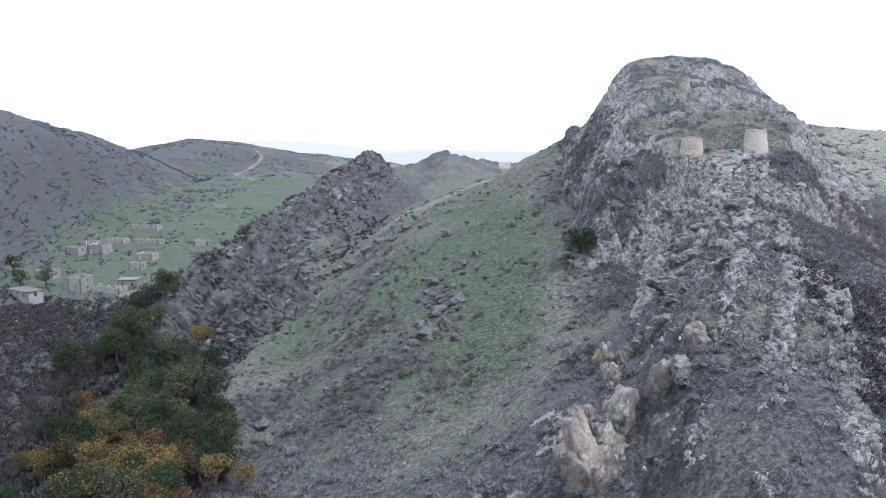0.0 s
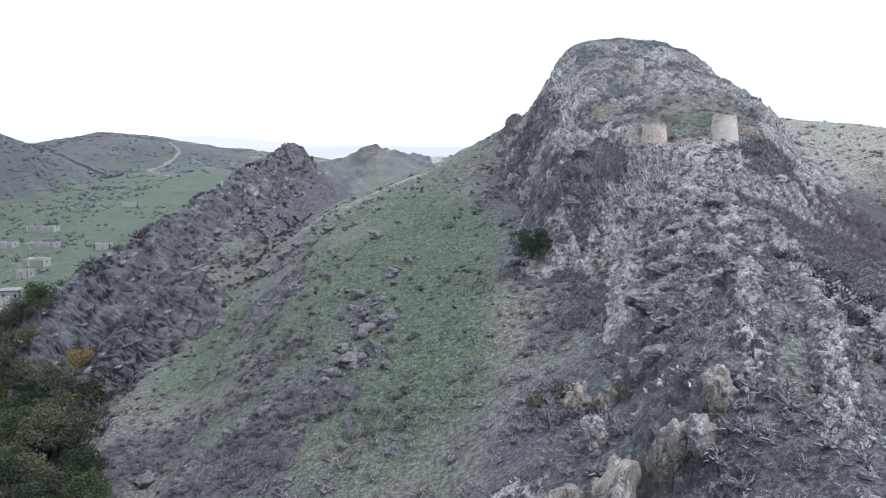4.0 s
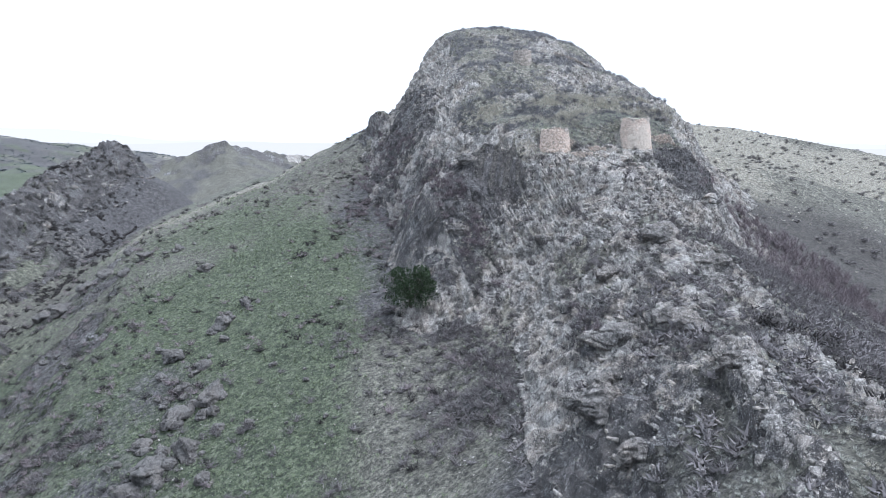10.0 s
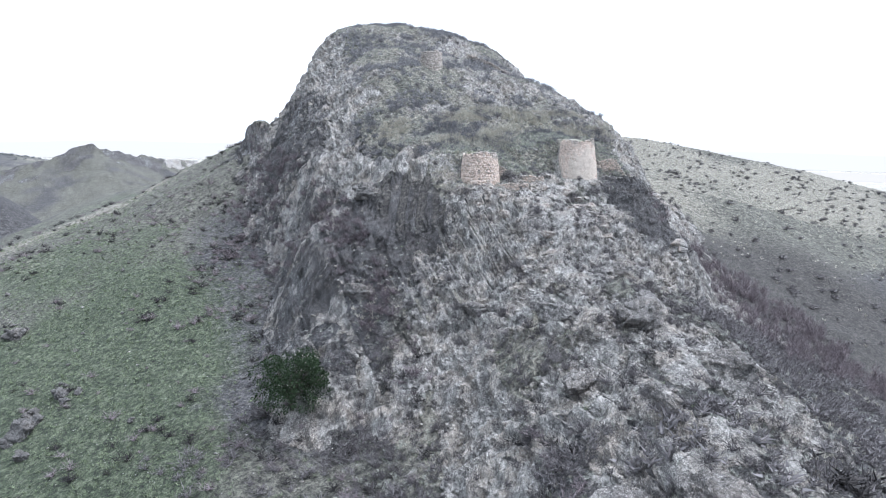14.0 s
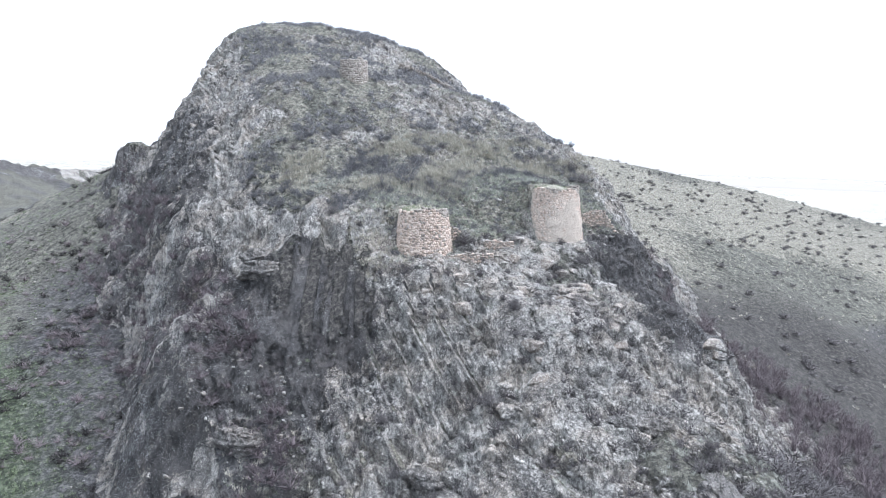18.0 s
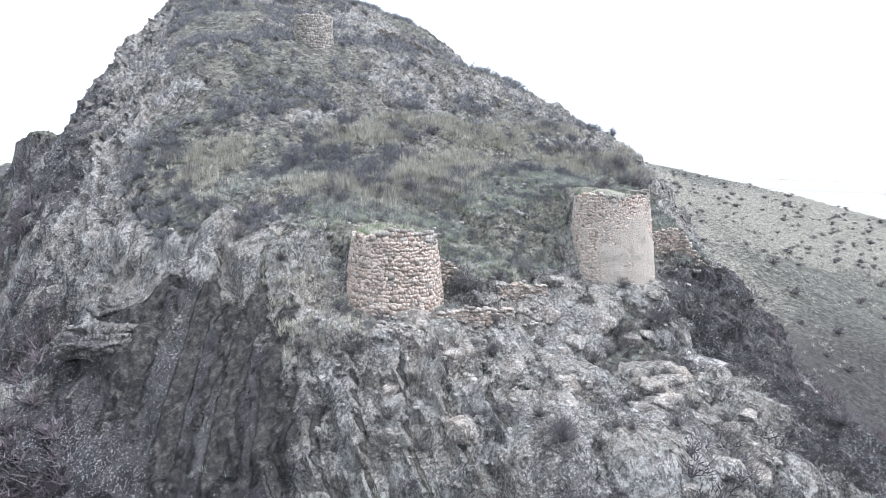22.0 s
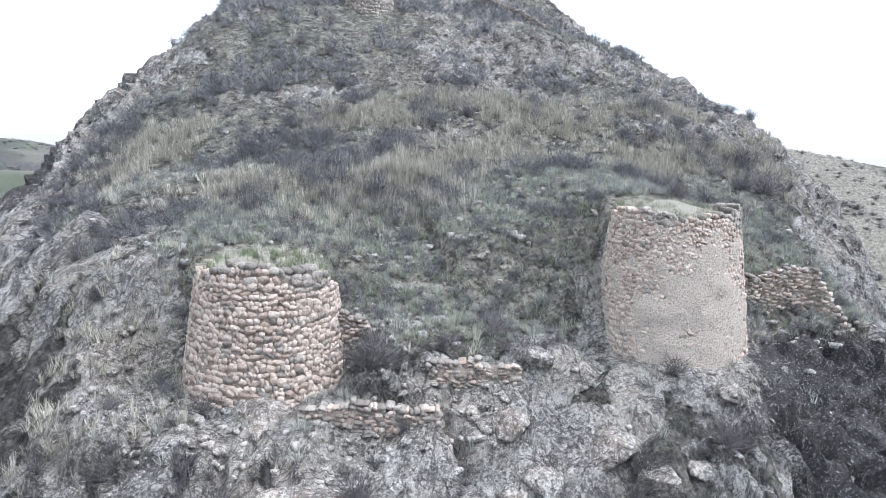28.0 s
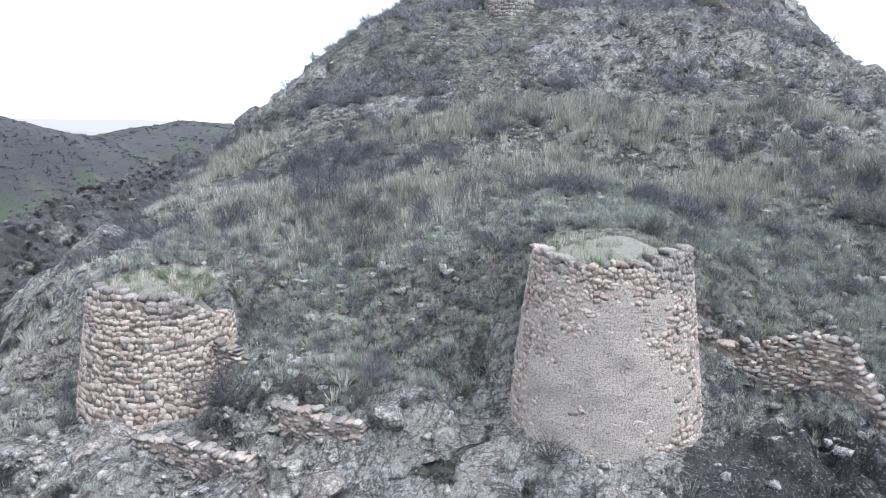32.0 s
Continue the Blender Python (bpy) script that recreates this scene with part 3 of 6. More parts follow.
RIBS = ([(43, 86), (39.6, 78), (30.6, 62.4), (27.1, 55.6), (22, 45)], [(46, 84), (38.1, 66.8), (32.3, 54.2), (28, 44)], [(36, 84), (29.5, 71), (24, 60), (19, 50)])
rib = np.maximum.reduce([step(1.9, 1.1, np.abs(along(X, Y, q)[0]) + 0.5 * speck) for q in RIBS]) * step(-0.35, 0.1, speck + 0.5 * wide + 0.15)
rock = np.maximum(rock, rib)
SLABS_AT = ((53.5, 130.6, 1.5, 20), (51.5, 129.3, 1.6, 95), (55.3, 129.5, 1.1, 70), (53.2, 128.3, 1.5, 10), (49.3, 128.5, 1.4, 60), (46.8, 129.6, 1.0, 15), (44.5, 130.0, 1.0, 40), (50.6, 126.4, 1.9, 80),
            (48.8, 120.1, 2.2, 75), (46.6, 122.5, 1.9, 60), (51.0, 121.6, 2.0, 65), (45.3, 117.2, 1.6, 20), (41.2, 136.4, 1.3, 30), (40.5, 138.6, 1.6, 100), (42.3, 133.4, 1.5, 80), (53.4, 124.6, 1.8, 70), (44.6, 113.2, 1.9, 70), (41.5, 106.5, 2.0, 65), (44.5, 103.0, 2.2, 65), (38.2, 97.0, 2.0, 60), (42.0, 98.5, 2.2, 70), (36.0, 91.0, 2.2, 60), (39.0, 92.0, 1.8, 70))
slab, dome = np.zeros_like(X), np.zeros_like(X)
for sx, sy, sr, turn in SLABS_AT:
    ca, sa = math.cos(radians(turn)), math.sin(radians(turn))
    far = np.hypot(((X - sx) * ca + (Y - sy) * sa) / sr, ((Y - sy) * ca - (X - sx) * sa) / (0.62 * sr)) + 0.35 * speck
    slab, dome = np.maximum(slab, step(1.15, 0.85, far)), np.maximum(dome, 0.15 * sr * np.clip(1 - far**3, 0, 1))
rock = np.maximum(rock, slab)
for tx, ty, tr in ((46.26, 132.75, 2.1), (57.75, 132.03, 2.3)):
    rock = np.maximum(rock, step(tr + 1.7, tr + 0.3, np.hypot(X - tx, Y - ty)) * step(ty + 1.6, ty + 0.6, Y) * (0.85 + 0.5 * speck))
rock = np.clip(np.maximum(rock, 1.4 * blotch * (0.75 + 0.5 * speck)), 0, 1)
rock = np.maximum(rock, step(4.5, 2.5, along(X, Y, BUTTRESS)[0]) * (0.55 + 0.9 * speck))
rock = np.clip(rock, 0, 1)

# long ledges where the steep beds come out, earth and grass caught behind them
bed_line = 0.93 * X - 0.30 * Y + 0.30 * Z + 1.3 * fbm(X, Y, 9, 2, 74) + 0.35 * fbm(X, Y, 2.5, 2, 75)
ledge_a, ledge_b = np.mod(bed_line / 1.55, 1), np.mod(bed_line / 0.52 + 0.3, 1)
bold = np.clip(0.55 + 1.4 * fbm(X, Y, 4.5, 3, 76), 0.1, 1)
caught = bold * step(0.16, 0.04, ledge_a) * step(10, 40, Y)
rock = np.clip(rock * (1 - 0.8 * caught * (1 - slab)), 0, 1)

# broken, bedded limestone: slabs that stand along the ridge
near = (rock > 0.02) & (X > -90) & (X < 110) & (Y > 20) & (Y < 310)
u, v, w = X[near] + 0.28 * Y[near], Y[near] - 0.28 * X[near], Z[near]
bend = 1.2 * fbm(u, v, 7, 2, 71)
lift_a, crack_a = blocks(u + bend, v * 0.42, w * 0.55, 2.7, 81)
lift_b, crack_b = blocks(u + 0.5 * bend, v * 0.5 + 9, w * 0.6, 0.95, 91)
lift_c, crack_c = blocks(u * 1.1, v * 0.8 + 5, w + 3, 0.48, 95)
crease = folds(u + bend, v * 0.45, w * 0.7, 3.4, 4, 101)
size = step(0.2, 0.7, rock[near])
rough = np.zeros_like(Z)
rough[near] = size * (bold[near] * (0.62 * (ledge_a[near] - 0.5) + 0.20 * (ledge_b[near] - 0.5)) + 0.45 * (lift_a - 0.45) + 0.36 * (lift_b - 0.5) + 0.35 * (crease - 0.42) - 0.35 * step(0.14, 0.0, crack_a) - 0.16 * step(0.2, 0.0, crack_b) + 0.22 * (lift_c - 0.5) - 0.06 * step(0.2, 0.0, crack_c))
rough *= 1 - 0.55 * on_back
rough = rough * (1 - 0.85 * slab) + dome
rough *= 1 + 0.5 * step(16, 9, np.abs(dc)) + 0.9 * step(10, 6, np.abs(dl))
# a smooth, streaked earthy chute in the front of the hill
chute = np.exp(-((((X - 38.6) / 3.9) ** 2 + ((Y - 132.6) / 5.0) ** 2 + 0.5 * speck) ** 2))
chute *= step(0.5, -0.9, 0.80 * (X - 41.9) + 0.60 * (Y - 133.2) + 0.8 * speck)
rough *= 1 - 0.75 * chute
rough -= 0.2 * chute
rough += 0.8 * rib * (0.55 + 0.9 * np.abs(fbm(X, Y, 1.3, 2, 73)))
rough += 0.25 * fbm(X, Y, 3.5, 4, 111) * step(150, 60, np.maximum(np.abs(X) - 40, 0)) + 0.8 * fbm(X, Y, 22, 3, 112)
# level beds for the towers
for tx, ty, tr in ((46.16, 132.75, 2.6), (57.75, 132.03, 2.7), (54.1, 163, 2.2)):
    rough *= 1 - 0.7 * step(tr + 1.2, tr - 0.6, np.hypot(X - tx, Y - ty))
for tx, ty, tr, tz, lw, rw in ((46.26, 132.75, 2.1, 68.95, 4.0, 1.3), (57.75, 132.03, 2.3, 69.6, 3.0, 2.4)):
    apart = np.hypot(X - tx, Y - ty)
    bed = step(tr + 2.2, tr + 0.6, apart) * step(ty + 1.0, ty - 0.9, Y) * step(tx + rw + 1.4, tx + rw, X) * step(tx - lw - 1.3, tx - lw, X)
    Z += bed * np.minimum(tz - 0.25 * (apart - tr) - Z, 0)
    rough *= 1 - 0.8 * bed
for tx, ty, tr, tz, fall in ((46.26, 132.75, 1.9, 71.75, 0.40), (57.75, 132.03, 2.0, 73.35, 0.5)):
    apart = np.hypot(X - tx, Y - ty)
    bank = tz + 0.22 * (Y - ty) - 0.35 * np.maximum(np.abs(X - tx) - 1.6, 0) - 1.5 * step(1.2, 2.1, np.abs(X - tx)) * step(2.4, 0.6, Y - ty) - 2.2 * step(0.9, -1.2, Y - ty)
    Z = np.where((np.abs(X - tx) < 6) & (Y > ty - 1.2) & (Y < ty + 7), over(Z, bank, 0.3), Z)
fill = step(59.2, 60.2, X) * step(63.7, 63.2, X) * step(132.6, 133.0, Y) * step(138, 135.5, Y)
Z += fill * np.maximum(71.3 + 0.25 * (Y - 133) - Z, 0)
fill = step(46.6, 47.2, X) * step(50.4, 49.6, X) * step(129.6, 130.2, Y + 0.25 * (X - 48.4)) * step(131.6, 130.8, Y)
Z += fill * np.maximum(69.1 - Z, 0)
PX, PY, PZ = X - rough * SX * NZ, Y - rough * SY * NZ, Z + rough * NZ


def sheet(name, px, py, pz, mat, soft):
    ny, nx = px.shape
    me = bpy.data.meshes.new(name)
    idx = np.arange(nx * ny).reshape(ny, nx)
    quads = np.stack([idx[:-1, :-1], idx[:-1, 1:], idx[1:, 1:], idx[1:, :-1]], -1).reshape(-1)
    me.vertices.add(nx * ny)
    me.vertices.foreach_set("co", np.stack([px, py, pz], -1).astype(np.float32).ravel())
    count = len(quads) // 4
    me.loops.add(len(quads))
    me.loops.foreach_set("vertex_index", quads.astype(np.int32))
    me.polygons.add(count)
    me.polygons.foreach_set("loop_start", np.arange(0, 4 * count, 4, dtype=np.int32))
    me.update(calc_edges=True)
    me.polygons.foreach_set("use_smooth", soft)
    me.materials.append(mat)
    return new(name, me)


ground = tagged(sheet("ground", PX, PY, PZ, LAND, (rock[:-1, :-1] < 0.45).ravel()), "rocky hillside with grey limestone, winter grass and scrub", "hillside", kind="structure")
meadow = step(40, 22, X) * step(-46, -24, X + 0.25 * (Y - 120)) * step(4, -6, X - 14 - 0.30 * (Y - 95)) * step(40, 62, Y) * step(330, 220, Y)
green = np.clip(meadow * (0.64 + 0.7 * wide + 0.3 * speck) * (1 - 0.22 * step(8, -20, X)), 0, 1)
fields = step(-24, 4, X - np.interp(Y, (225, 270, 360, 485, 575), (-140, -150, -176, -185, -178))) * step(-50, -78, X) * step(215, 245, Y) * step(640, 560, Y)
green = np.maximum(green, 0.9 * np.exp(-(((X - 42.5) / 4) ** 2 + ((Y - 93) / 7) ** 2)) + 0.9 * np.exp(-(((X - 47) / 3) ** 2 + ((Y - 116.5) / 3) ** 2)))
green *= 1 - 0.3 * step(3, 8, off_edge) * (side_m < 0) * step(20, 27, X) * step(190, 170, Y)
green = np.maximum(green, fields * (0.85 + 0.5 * wide))
green = np.maximum(green, 0.7 * np.exp(-(((X + 92) / 16) ** 2 + ((Y - 150) / 22) ** 2)))
east_side = step(70, 92, X - 0.1 * (Y - 131)) * (side_m > 0)
dry = np.clip(east_side * step(128, 162, Y) * (0.62 + 0.8 * wide + 0.2 * speck), 0, 1)
band = np.exp(-(((Y - 141.0 - 1.2 * np.sin(X * 0.35)) / 2.2) ** 2)) * step(41, 46, X) * step(73, 68, X)
dry = np.maximum(dry, terrace * (0.78 + 0.9 * speck))
dry = np.maximum(dry, on_back * (0.58 + 0.6 * speck))
dry = np.maximum(dry, band * (0.60 + 1.1 * speck))
dry = np.maximum(dry, step(420, 700, Y) * (0.35 + 0.6 * wide) * step(-220, -60, X))
green = np.maximum(green, (0.66 + 0.5 * wide) * step(-90, -130, X) * step(100, 180, Y))
dry = np.maximum(dry, step(300, 700, X))
dry = np.maximum(dry, 0.75 * np.exp(-(((Y - 208 - 0.25 * X) / 9) ** 2)) * step(-30, -10, X) * step(40, 25, X))
dry = np.maximum(dry, meadow * (0.36 + 0.5 * wide) * step(140, 190, Y))
apron = step(27, 33, X) * step(48, 43, X) * step(100, 108, Y) * step(129, 124, Y)
dry = np.maximum(dry, apron * (0.62 + 0.7 * speck)) * (1 - chute)
track = np.minimum(np.abs(along(X, Y, ((-150, 560), (-176, 600), (-171, 673), (-195, 720), (-170, 790)))[0]), np.abs(along(X, Y, ((-128, 160), (-112, 186), (-100, 215), (-108, 236), (-80, 262)))[0]))
dry = np.maximum(dry, 0.62 * step(3.0, 1.2, track))
streak = fbm(0.85 * X - 0.5 * Y, 0.10 * (0.5 * X + 0.85 * Y), 0.7, 3, 68)
brow = np.exp(-((((X - 42.9) / 1.6) ** 2 + ((Y - 133.6) / 2.4) ** 2) ** 2)) * (1 - chute)
rock = np.maximum(rock * (1 - np.clip(chute * (0.80 + 1.4 * streak), 0, 0.92)), brow * (0.75 + 0.5 * speck))
soil = np.clip(chute * (0.80 + 0.9 * streak) + np.exp(-(((X - 90) / 26) ** 2 + ((Y - 120) / 25) ** 2)) * 1.3 + step(0.35, 0.6, fbm(X, Y, 11, 3, 63)) * 0.3 * step(125, 110, Y) * (side_s > 0), 0, 1)
scrub = np.clip(0.30 + 0.9 * fbm(X, Y, 16, 3, 64) + 0.35 * step(120, 95, Y) + 0.5 * step(-30, -60, X) - 0.55 * meadow - 0.6 * dry - 0.9 * fields + 0.4 * step(9, 5, np.abs(ds - 14)) + 0.30 * step(-120, -170, X) * step(600, 450, Y) + 0.5 * step(62, 72, X) * step(130, 118, Y) + 0.6 * step(2, 7, ds) * (side_s > 0) * step(100, 88, Y), 0, 1)
# the gully ground takes full brush colour, darkened for the valley's shade
foot = step(14, 6, np.abs(along(X, Y, GULLY)[0] - 3)) * step(160, 135, Y)
scrub = scrub * (1 - 0.6 * apron)
# beside the crag: shrubs, and the crag's shade put in as brush colour
scrub = np.clip(scrub + 0.9 * step(34, 20, dc) * step(-40, -34, X) * step(215, 235, Y) + 0.6 * step(3, 8, off_edge) * (side_m < 0) * step(16, 24, X) * step(190, 170, Y) * step(112, 122, Y) + foot + 0.50 * step(14, -18, X) * step(150, 112, Y) * (0.8 + 1.2 * wide + speck), 0, 1) * (1 - 0.7 * on_back)
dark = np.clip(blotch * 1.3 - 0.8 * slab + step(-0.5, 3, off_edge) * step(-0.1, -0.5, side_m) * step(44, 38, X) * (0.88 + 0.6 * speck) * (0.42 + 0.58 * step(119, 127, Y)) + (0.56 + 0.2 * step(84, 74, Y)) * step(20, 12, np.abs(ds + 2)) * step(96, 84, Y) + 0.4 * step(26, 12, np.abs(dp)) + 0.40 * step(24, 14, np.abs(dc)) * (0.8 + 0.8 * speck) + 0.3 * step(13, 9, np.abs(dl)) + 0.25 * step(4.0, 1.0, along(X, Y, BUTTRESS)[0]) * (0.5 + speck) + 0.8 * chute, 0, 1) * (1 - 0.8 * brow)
# how far the distant land is paled: haze put into the colour
far_haze = np.maximum(step(240, 480, X), step(900, 1300, Y)) * (0.75 + 0.4 * wide)
for name, chans in (("cover", (rock, green, scrub, np.ones_like(X))), ("ground_kind", (dry, soil, dark, np.clip(far_haze, 0, 1)))):
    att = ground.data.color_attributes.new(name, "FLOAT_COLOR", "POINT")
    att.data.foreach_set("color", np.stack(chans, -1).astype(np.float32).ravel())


def on_ground(x, y, *layers):
    """The place on the sheet over or under (x, y), and the values of layers there."""
    x, y = np.atleast_1d(np.asarray(x, float)), np.atleast_1d(np.asarray(y, float))
    i, j = np.clip(np.searchsorted(GX, x) - 1, 0, len(GX) - 2), np.clip(np.searchsorted(GY, y) - 1, 0, len(GY) - 2)
    fx, fy = (x - GX[i]) / (GX[i + 1] - GX[i]), (y - GY[j]) / (GY[j + 1] - GY[j])
    return [(L[j, i] * (1 - fx) + L[j, i + 1] * fx) * (1 - fy) + (L[j + 1, i] * (1 - fx) + L[j + 1, i + 1] * fx) * fy for L in (PX, PY, PZ, *layers)]


def height(x, y):
    """The sheet's height at one place, found by walking against its sideways shift."""
    ax, ay = x, y
    for _ in range(6):
        px, py, pz = (float(q[0]) for q in on_ground(ax, ay))
        ax, ay = ax + 0.7 * (x - px), ay + 0.7 * (y - py)
    return pz


# ---- mesh helpers ----
def mesh_from(name, verts, faces, mat, smooth=False):
    me = bpy.data.meshes.new(name)
    verts, faces = np.asarray(verts, np.float32), np.asarray(faces, np.int32)
    side = faces.shape[1]
    me.vertices.add(len(verts))
    me.vertices.foreach_set("co", verts.ravel())
    me.loops.add(faces.size)
    me.loops.foreach_set("vertex_index", faces.ravel())
    me.polygons.add(len(faces))
    me.polygons.foreach_set("loop_start", np.arange(0, faces.size, side, dtype=np.int32))
    me.update(calc_edges=True)
    if smooth:
        me.polygons.foreach_set("use_smooth", np.ones(len(faces), dtype=bool))
    me.materials.append(mat)
    return me


def part(name, bm, mat, parent=None, label=""):
    """Links a bmesh, or a mesh that is ready, as one object under a thing or a part."""
    if isinstance(bm, bmesh.types.BMesh):
        me = bpy.data.meshes.new(name)
        bm.normal_update()
        bm.to_mesh(me)
        bm.free()
        me.materials.append(mat)
    else:
        me = bm
    ob = new(name, me)
    ob.parent = parent
    if label:
        ob["label"] = label
    return ob


def empty(name, x, y, z, turn=0.0):
    ob = new(name)
    ob.empty_display_size = 0.2
    ob.matrix_basis = pose(x, y, z, 0, 0, turn)
    return ob


rng = np.random.default_rng(7)


def rock_shape(seed, detail=3, cuts=14, squash=(1, 1, 1), grain=0.06):
    """A boulder: a ball split along random planes, then weathered."""
    r = np.random.default_rng(seed)
    bm = bmesh.new()
    bmesh.ops.create_icosphere(bm, subdivisions=detail, radius=1.0)
    co = np.array([q.co[:] for q in bm.verts])
    faces = [[q.index for q in f.verts] for f in bm.faces]
    bm.free()
    for _ in range(cuts):
        nrm = r.normal(size=3)
        nrm /= np.linalg.norm(nrm)
        deep = r.uniform(0.50, 0.85)
        over_it = np.maximum(co @ nrm - deep, 0)
        co -= 0.93 * over_it[:, None] * nrm
    lumps, seams = blocks(co[:, 0] + seed, co[:, 1], co[:, 2], 0.55, seed)
    co *= (1 + 1.6 * grain * (lumps - 0.5) - 1.2 * grain * step(0.15, 0.0, seams))[:, None]
    wear = fbm(co[:, 0] + seed, co[:, 1], 0.55, 4, seed, 0.55, co[:, 2])
    layers = np.abs(vnoise(co[:, 2] * 5 + seed, co[:, 0] * 0.6, co[:, 1] * 0.6, seed))
    co *= (1 + 2.6 * grain * wear + grain * (layers - 0.5))[:, None]
    return co * np.array(squash), np.array(faces)


def shard(seed, squash=(1, 1, 1), points=16):
    """An angular piece of rock: the hull of a few random points."""
    r = np.random.default_rng(seed)
    bm = bmesh.new()
    for _ in range(points):
        q = r.uniform(-1, 1, 3)
        q = q / max(np.abs(q).max(), 0.5) * r.uniform(0.7, 1.0)
        bm.verts.new(q * squash)
    got = bmesh.ops.convex_hull(bm, input=bm.verts)
    spare = [q for q in got["geom_interior"] if isinstance(q, bmesh.types.BMVert)]
    bmesh.ops.delete(bm, geom=spare, context="VERTS")
    bmesh.ops.triangulate(bm, faces=bm.faces)
    bm.verts.index_update()
    v, f = np.array([q.co[:] for q in bm.verts]), np.array([[q.index for q in t.verts] for t in bm.faces])
    bm.free()
    return v, f


# ---- plants ----
def twig_ball(seed, count, spread=1.0, tall=0.8, thick=0.014):
    """A leafless shrub one metre in radius: tapering three-sided twigs that fan out from the root and fork."""
    r = np.random.default_rng(seed)
    verts, faces = [], []
    for k in range(count):
        a, lean = r.uniform(0, 2 * math.pi), r.uniform(0.05, 1.25)
        way = np.array([math.cos(a) * math.sin(lean) * spread, math.sin(a) * math.sin(lean) * spread, max(math.cos(lean), 0.12) * tall])
        main = k % 5 == 0
        if main:
            start = r.normal(size=3) * (0.05, 0.05, 0)
            tip = way * r.uniform(0.6, 0.95)
        else:
            start = way * r.uniform(0.25, 0.85) + r.normal(size=3) * 0.06
            tip = start + (0.6 * way + r.normal(size=3) * (0.5, 0.5, 0.35)) * r.uniform(0.25, 0.5) + (0, 0, 0.08)
        p = np.cross(tip - start, r.normal(size=3))
        p = p / (np.linalg.norm(p) + 1e-6) * thick * (1.6 if main else 1)
        q = np.cross(tip - start, p)
        q = q / (np.linalg.norm(q) + 1e-6) * np.linalg.norm(p)
        n = len(verts)
        if not main:
            verts += [start + p, start - p, tip]
            faces.append((n, n + 1, n + 2))
            continue
        verts += [start + p, start - 0.5 * p + 0.87 * q, start - 0.5 * p - 0.87 * q, tip]
        faces += [(n, n + 1, n + 3), (n + 1, n + 2, n + 3), (n + 2, n, n + 3)]
    return np.array(verts), np.array(faces)


def tuft(seed, count, tall=1.0, spread=0.5, wide=0.05):
    """A tuft of grass: bent, tapering blades."""
    r = np.random.default_rng(seed)
    verts, faces = [], []
    for _ in range(count):
        a, lean = r.uniform(0, 2 * math.pi), r.uniform(0.1, 1.0)
        out = np.array([math.cos(a), math.sin(a), 0])
        foot = out * r.uniform(0, 0.4) * spread
        tip = foot + out * math.sin(lean) * spread + np.array([0, 0, tall * math.cos(lean)])
        across = np.array([-out[1], out[0], 0]) * wide
        n = len(verts)
        verts += [foot - across, foot + across, tip]
        faces += [(n, n + 1, n + 2)]
    return np.array(verts), np.array(faces)


def strewn(name, shapes, places, sizes, mat, label, category, tall=1.0, turn=None, sink=0.0):
    """Many small plants as one object: each a turned and sized copy of one of the shapes."""
    all_v, all_f, n = [], [], 0
    pick = rng.integers(0, len(shapes), len(places))
    for k, (sv, sf) in enumerate(shapes):
        mine = np.nonzero(pick == k)[0]
        if not len(mine):
            continue
        a = rng.uniform(0, 2 * math.pi, len(mine)) if turn is None else rng.normal(turn, 0.35, len(mine))
        c, s, g = np.cos(a)[:, None], np.sin(a)[:, None], sizes[mine][:, None]
        stretch = rng.uniform(0.75, 1.25, len(mine))[:, None] * tall
        vx, vy, vz = (c * sv[:, 0] - s * sv[:, 1]) * g, (s * sv[:, 0] + c * sv[:, 1]) * g, sv[:, 2] * g * stretch
        v = np.stack([vx, vy, vz - sink * g], -1) + places[mine][:, None, :]
        all_v.append(v.reshape(-1, 3))
        all_f.append((sf[None] + (np.arange(len(mine)) * len(sv))[:, None, None] + n).reshape(-1, 3))
        n += len(mine) * len(sv)
    ob = new(name, mesh_from(name, np.concatenate(all_v), np.concatenate(all_f), mat))
    return tagged(ob, label, category, kind="stuff")


KEEP_CLEAR = ((46.16, 132.75, 2.1), (57.75, 132.03, 2.2), (54.1, 163, 1.7))


def scatter(count, x0, x1, y0, y1, weight):
    """Random places on the ground, kept by the chance that weight gives at each."""
    x, y = rng.uniform(x0, x1, count), rng.uniform(y0, y1, count)
    px, py, pz, w = on_ground(x, y, weight)
    keep = rng.uniform(0, 1, count) < w
    for tx, ty, tr in KEEP_CLEAR:
        keep &= np.hypot(px - tx, py - ty) > tr
    return np.stack([px, py, pz], -1)[keep]


swathe, drift, tussock = fbm(X, Y, 3.4, 3, 171), fbm(X, Y, 3.0, 3, 172), fbm(X, Y, 4.2, 3, 173)
SHRUBS = [twig_ball(200 + k, 70, thick=0.028) for k in range(9)]
patchy = 0.15 + 0.85 * step(-0.02, 0.22, fbm(X, Y, 5.5, 3, 65))
FINE = [twig_ball(260 + k, 240, thick=0.011) for k in range(5)]
BRUSH = [twig_ball(230 + k, 45, thick=0.075) for k in range(7)]
TUFTS = [tuft(300 + k, 36, 0.85, 0.95, 0.020) for k in range(6)]
TURF = [tuft(310 + k, 14, 0.8, 1.0, 0.045) for k in range(6)]
BLADES = [tuft(320 + k, 30, 1.0, 0.95, 0.021) for k in range(6)]
soft_ground = np.clip(1 - 1.3 * rock, 0, 1) * (1 - np.clip(1.3 * chute, 0, 0.97))
steep_ok = step(1.3, 0.7, STEEP)

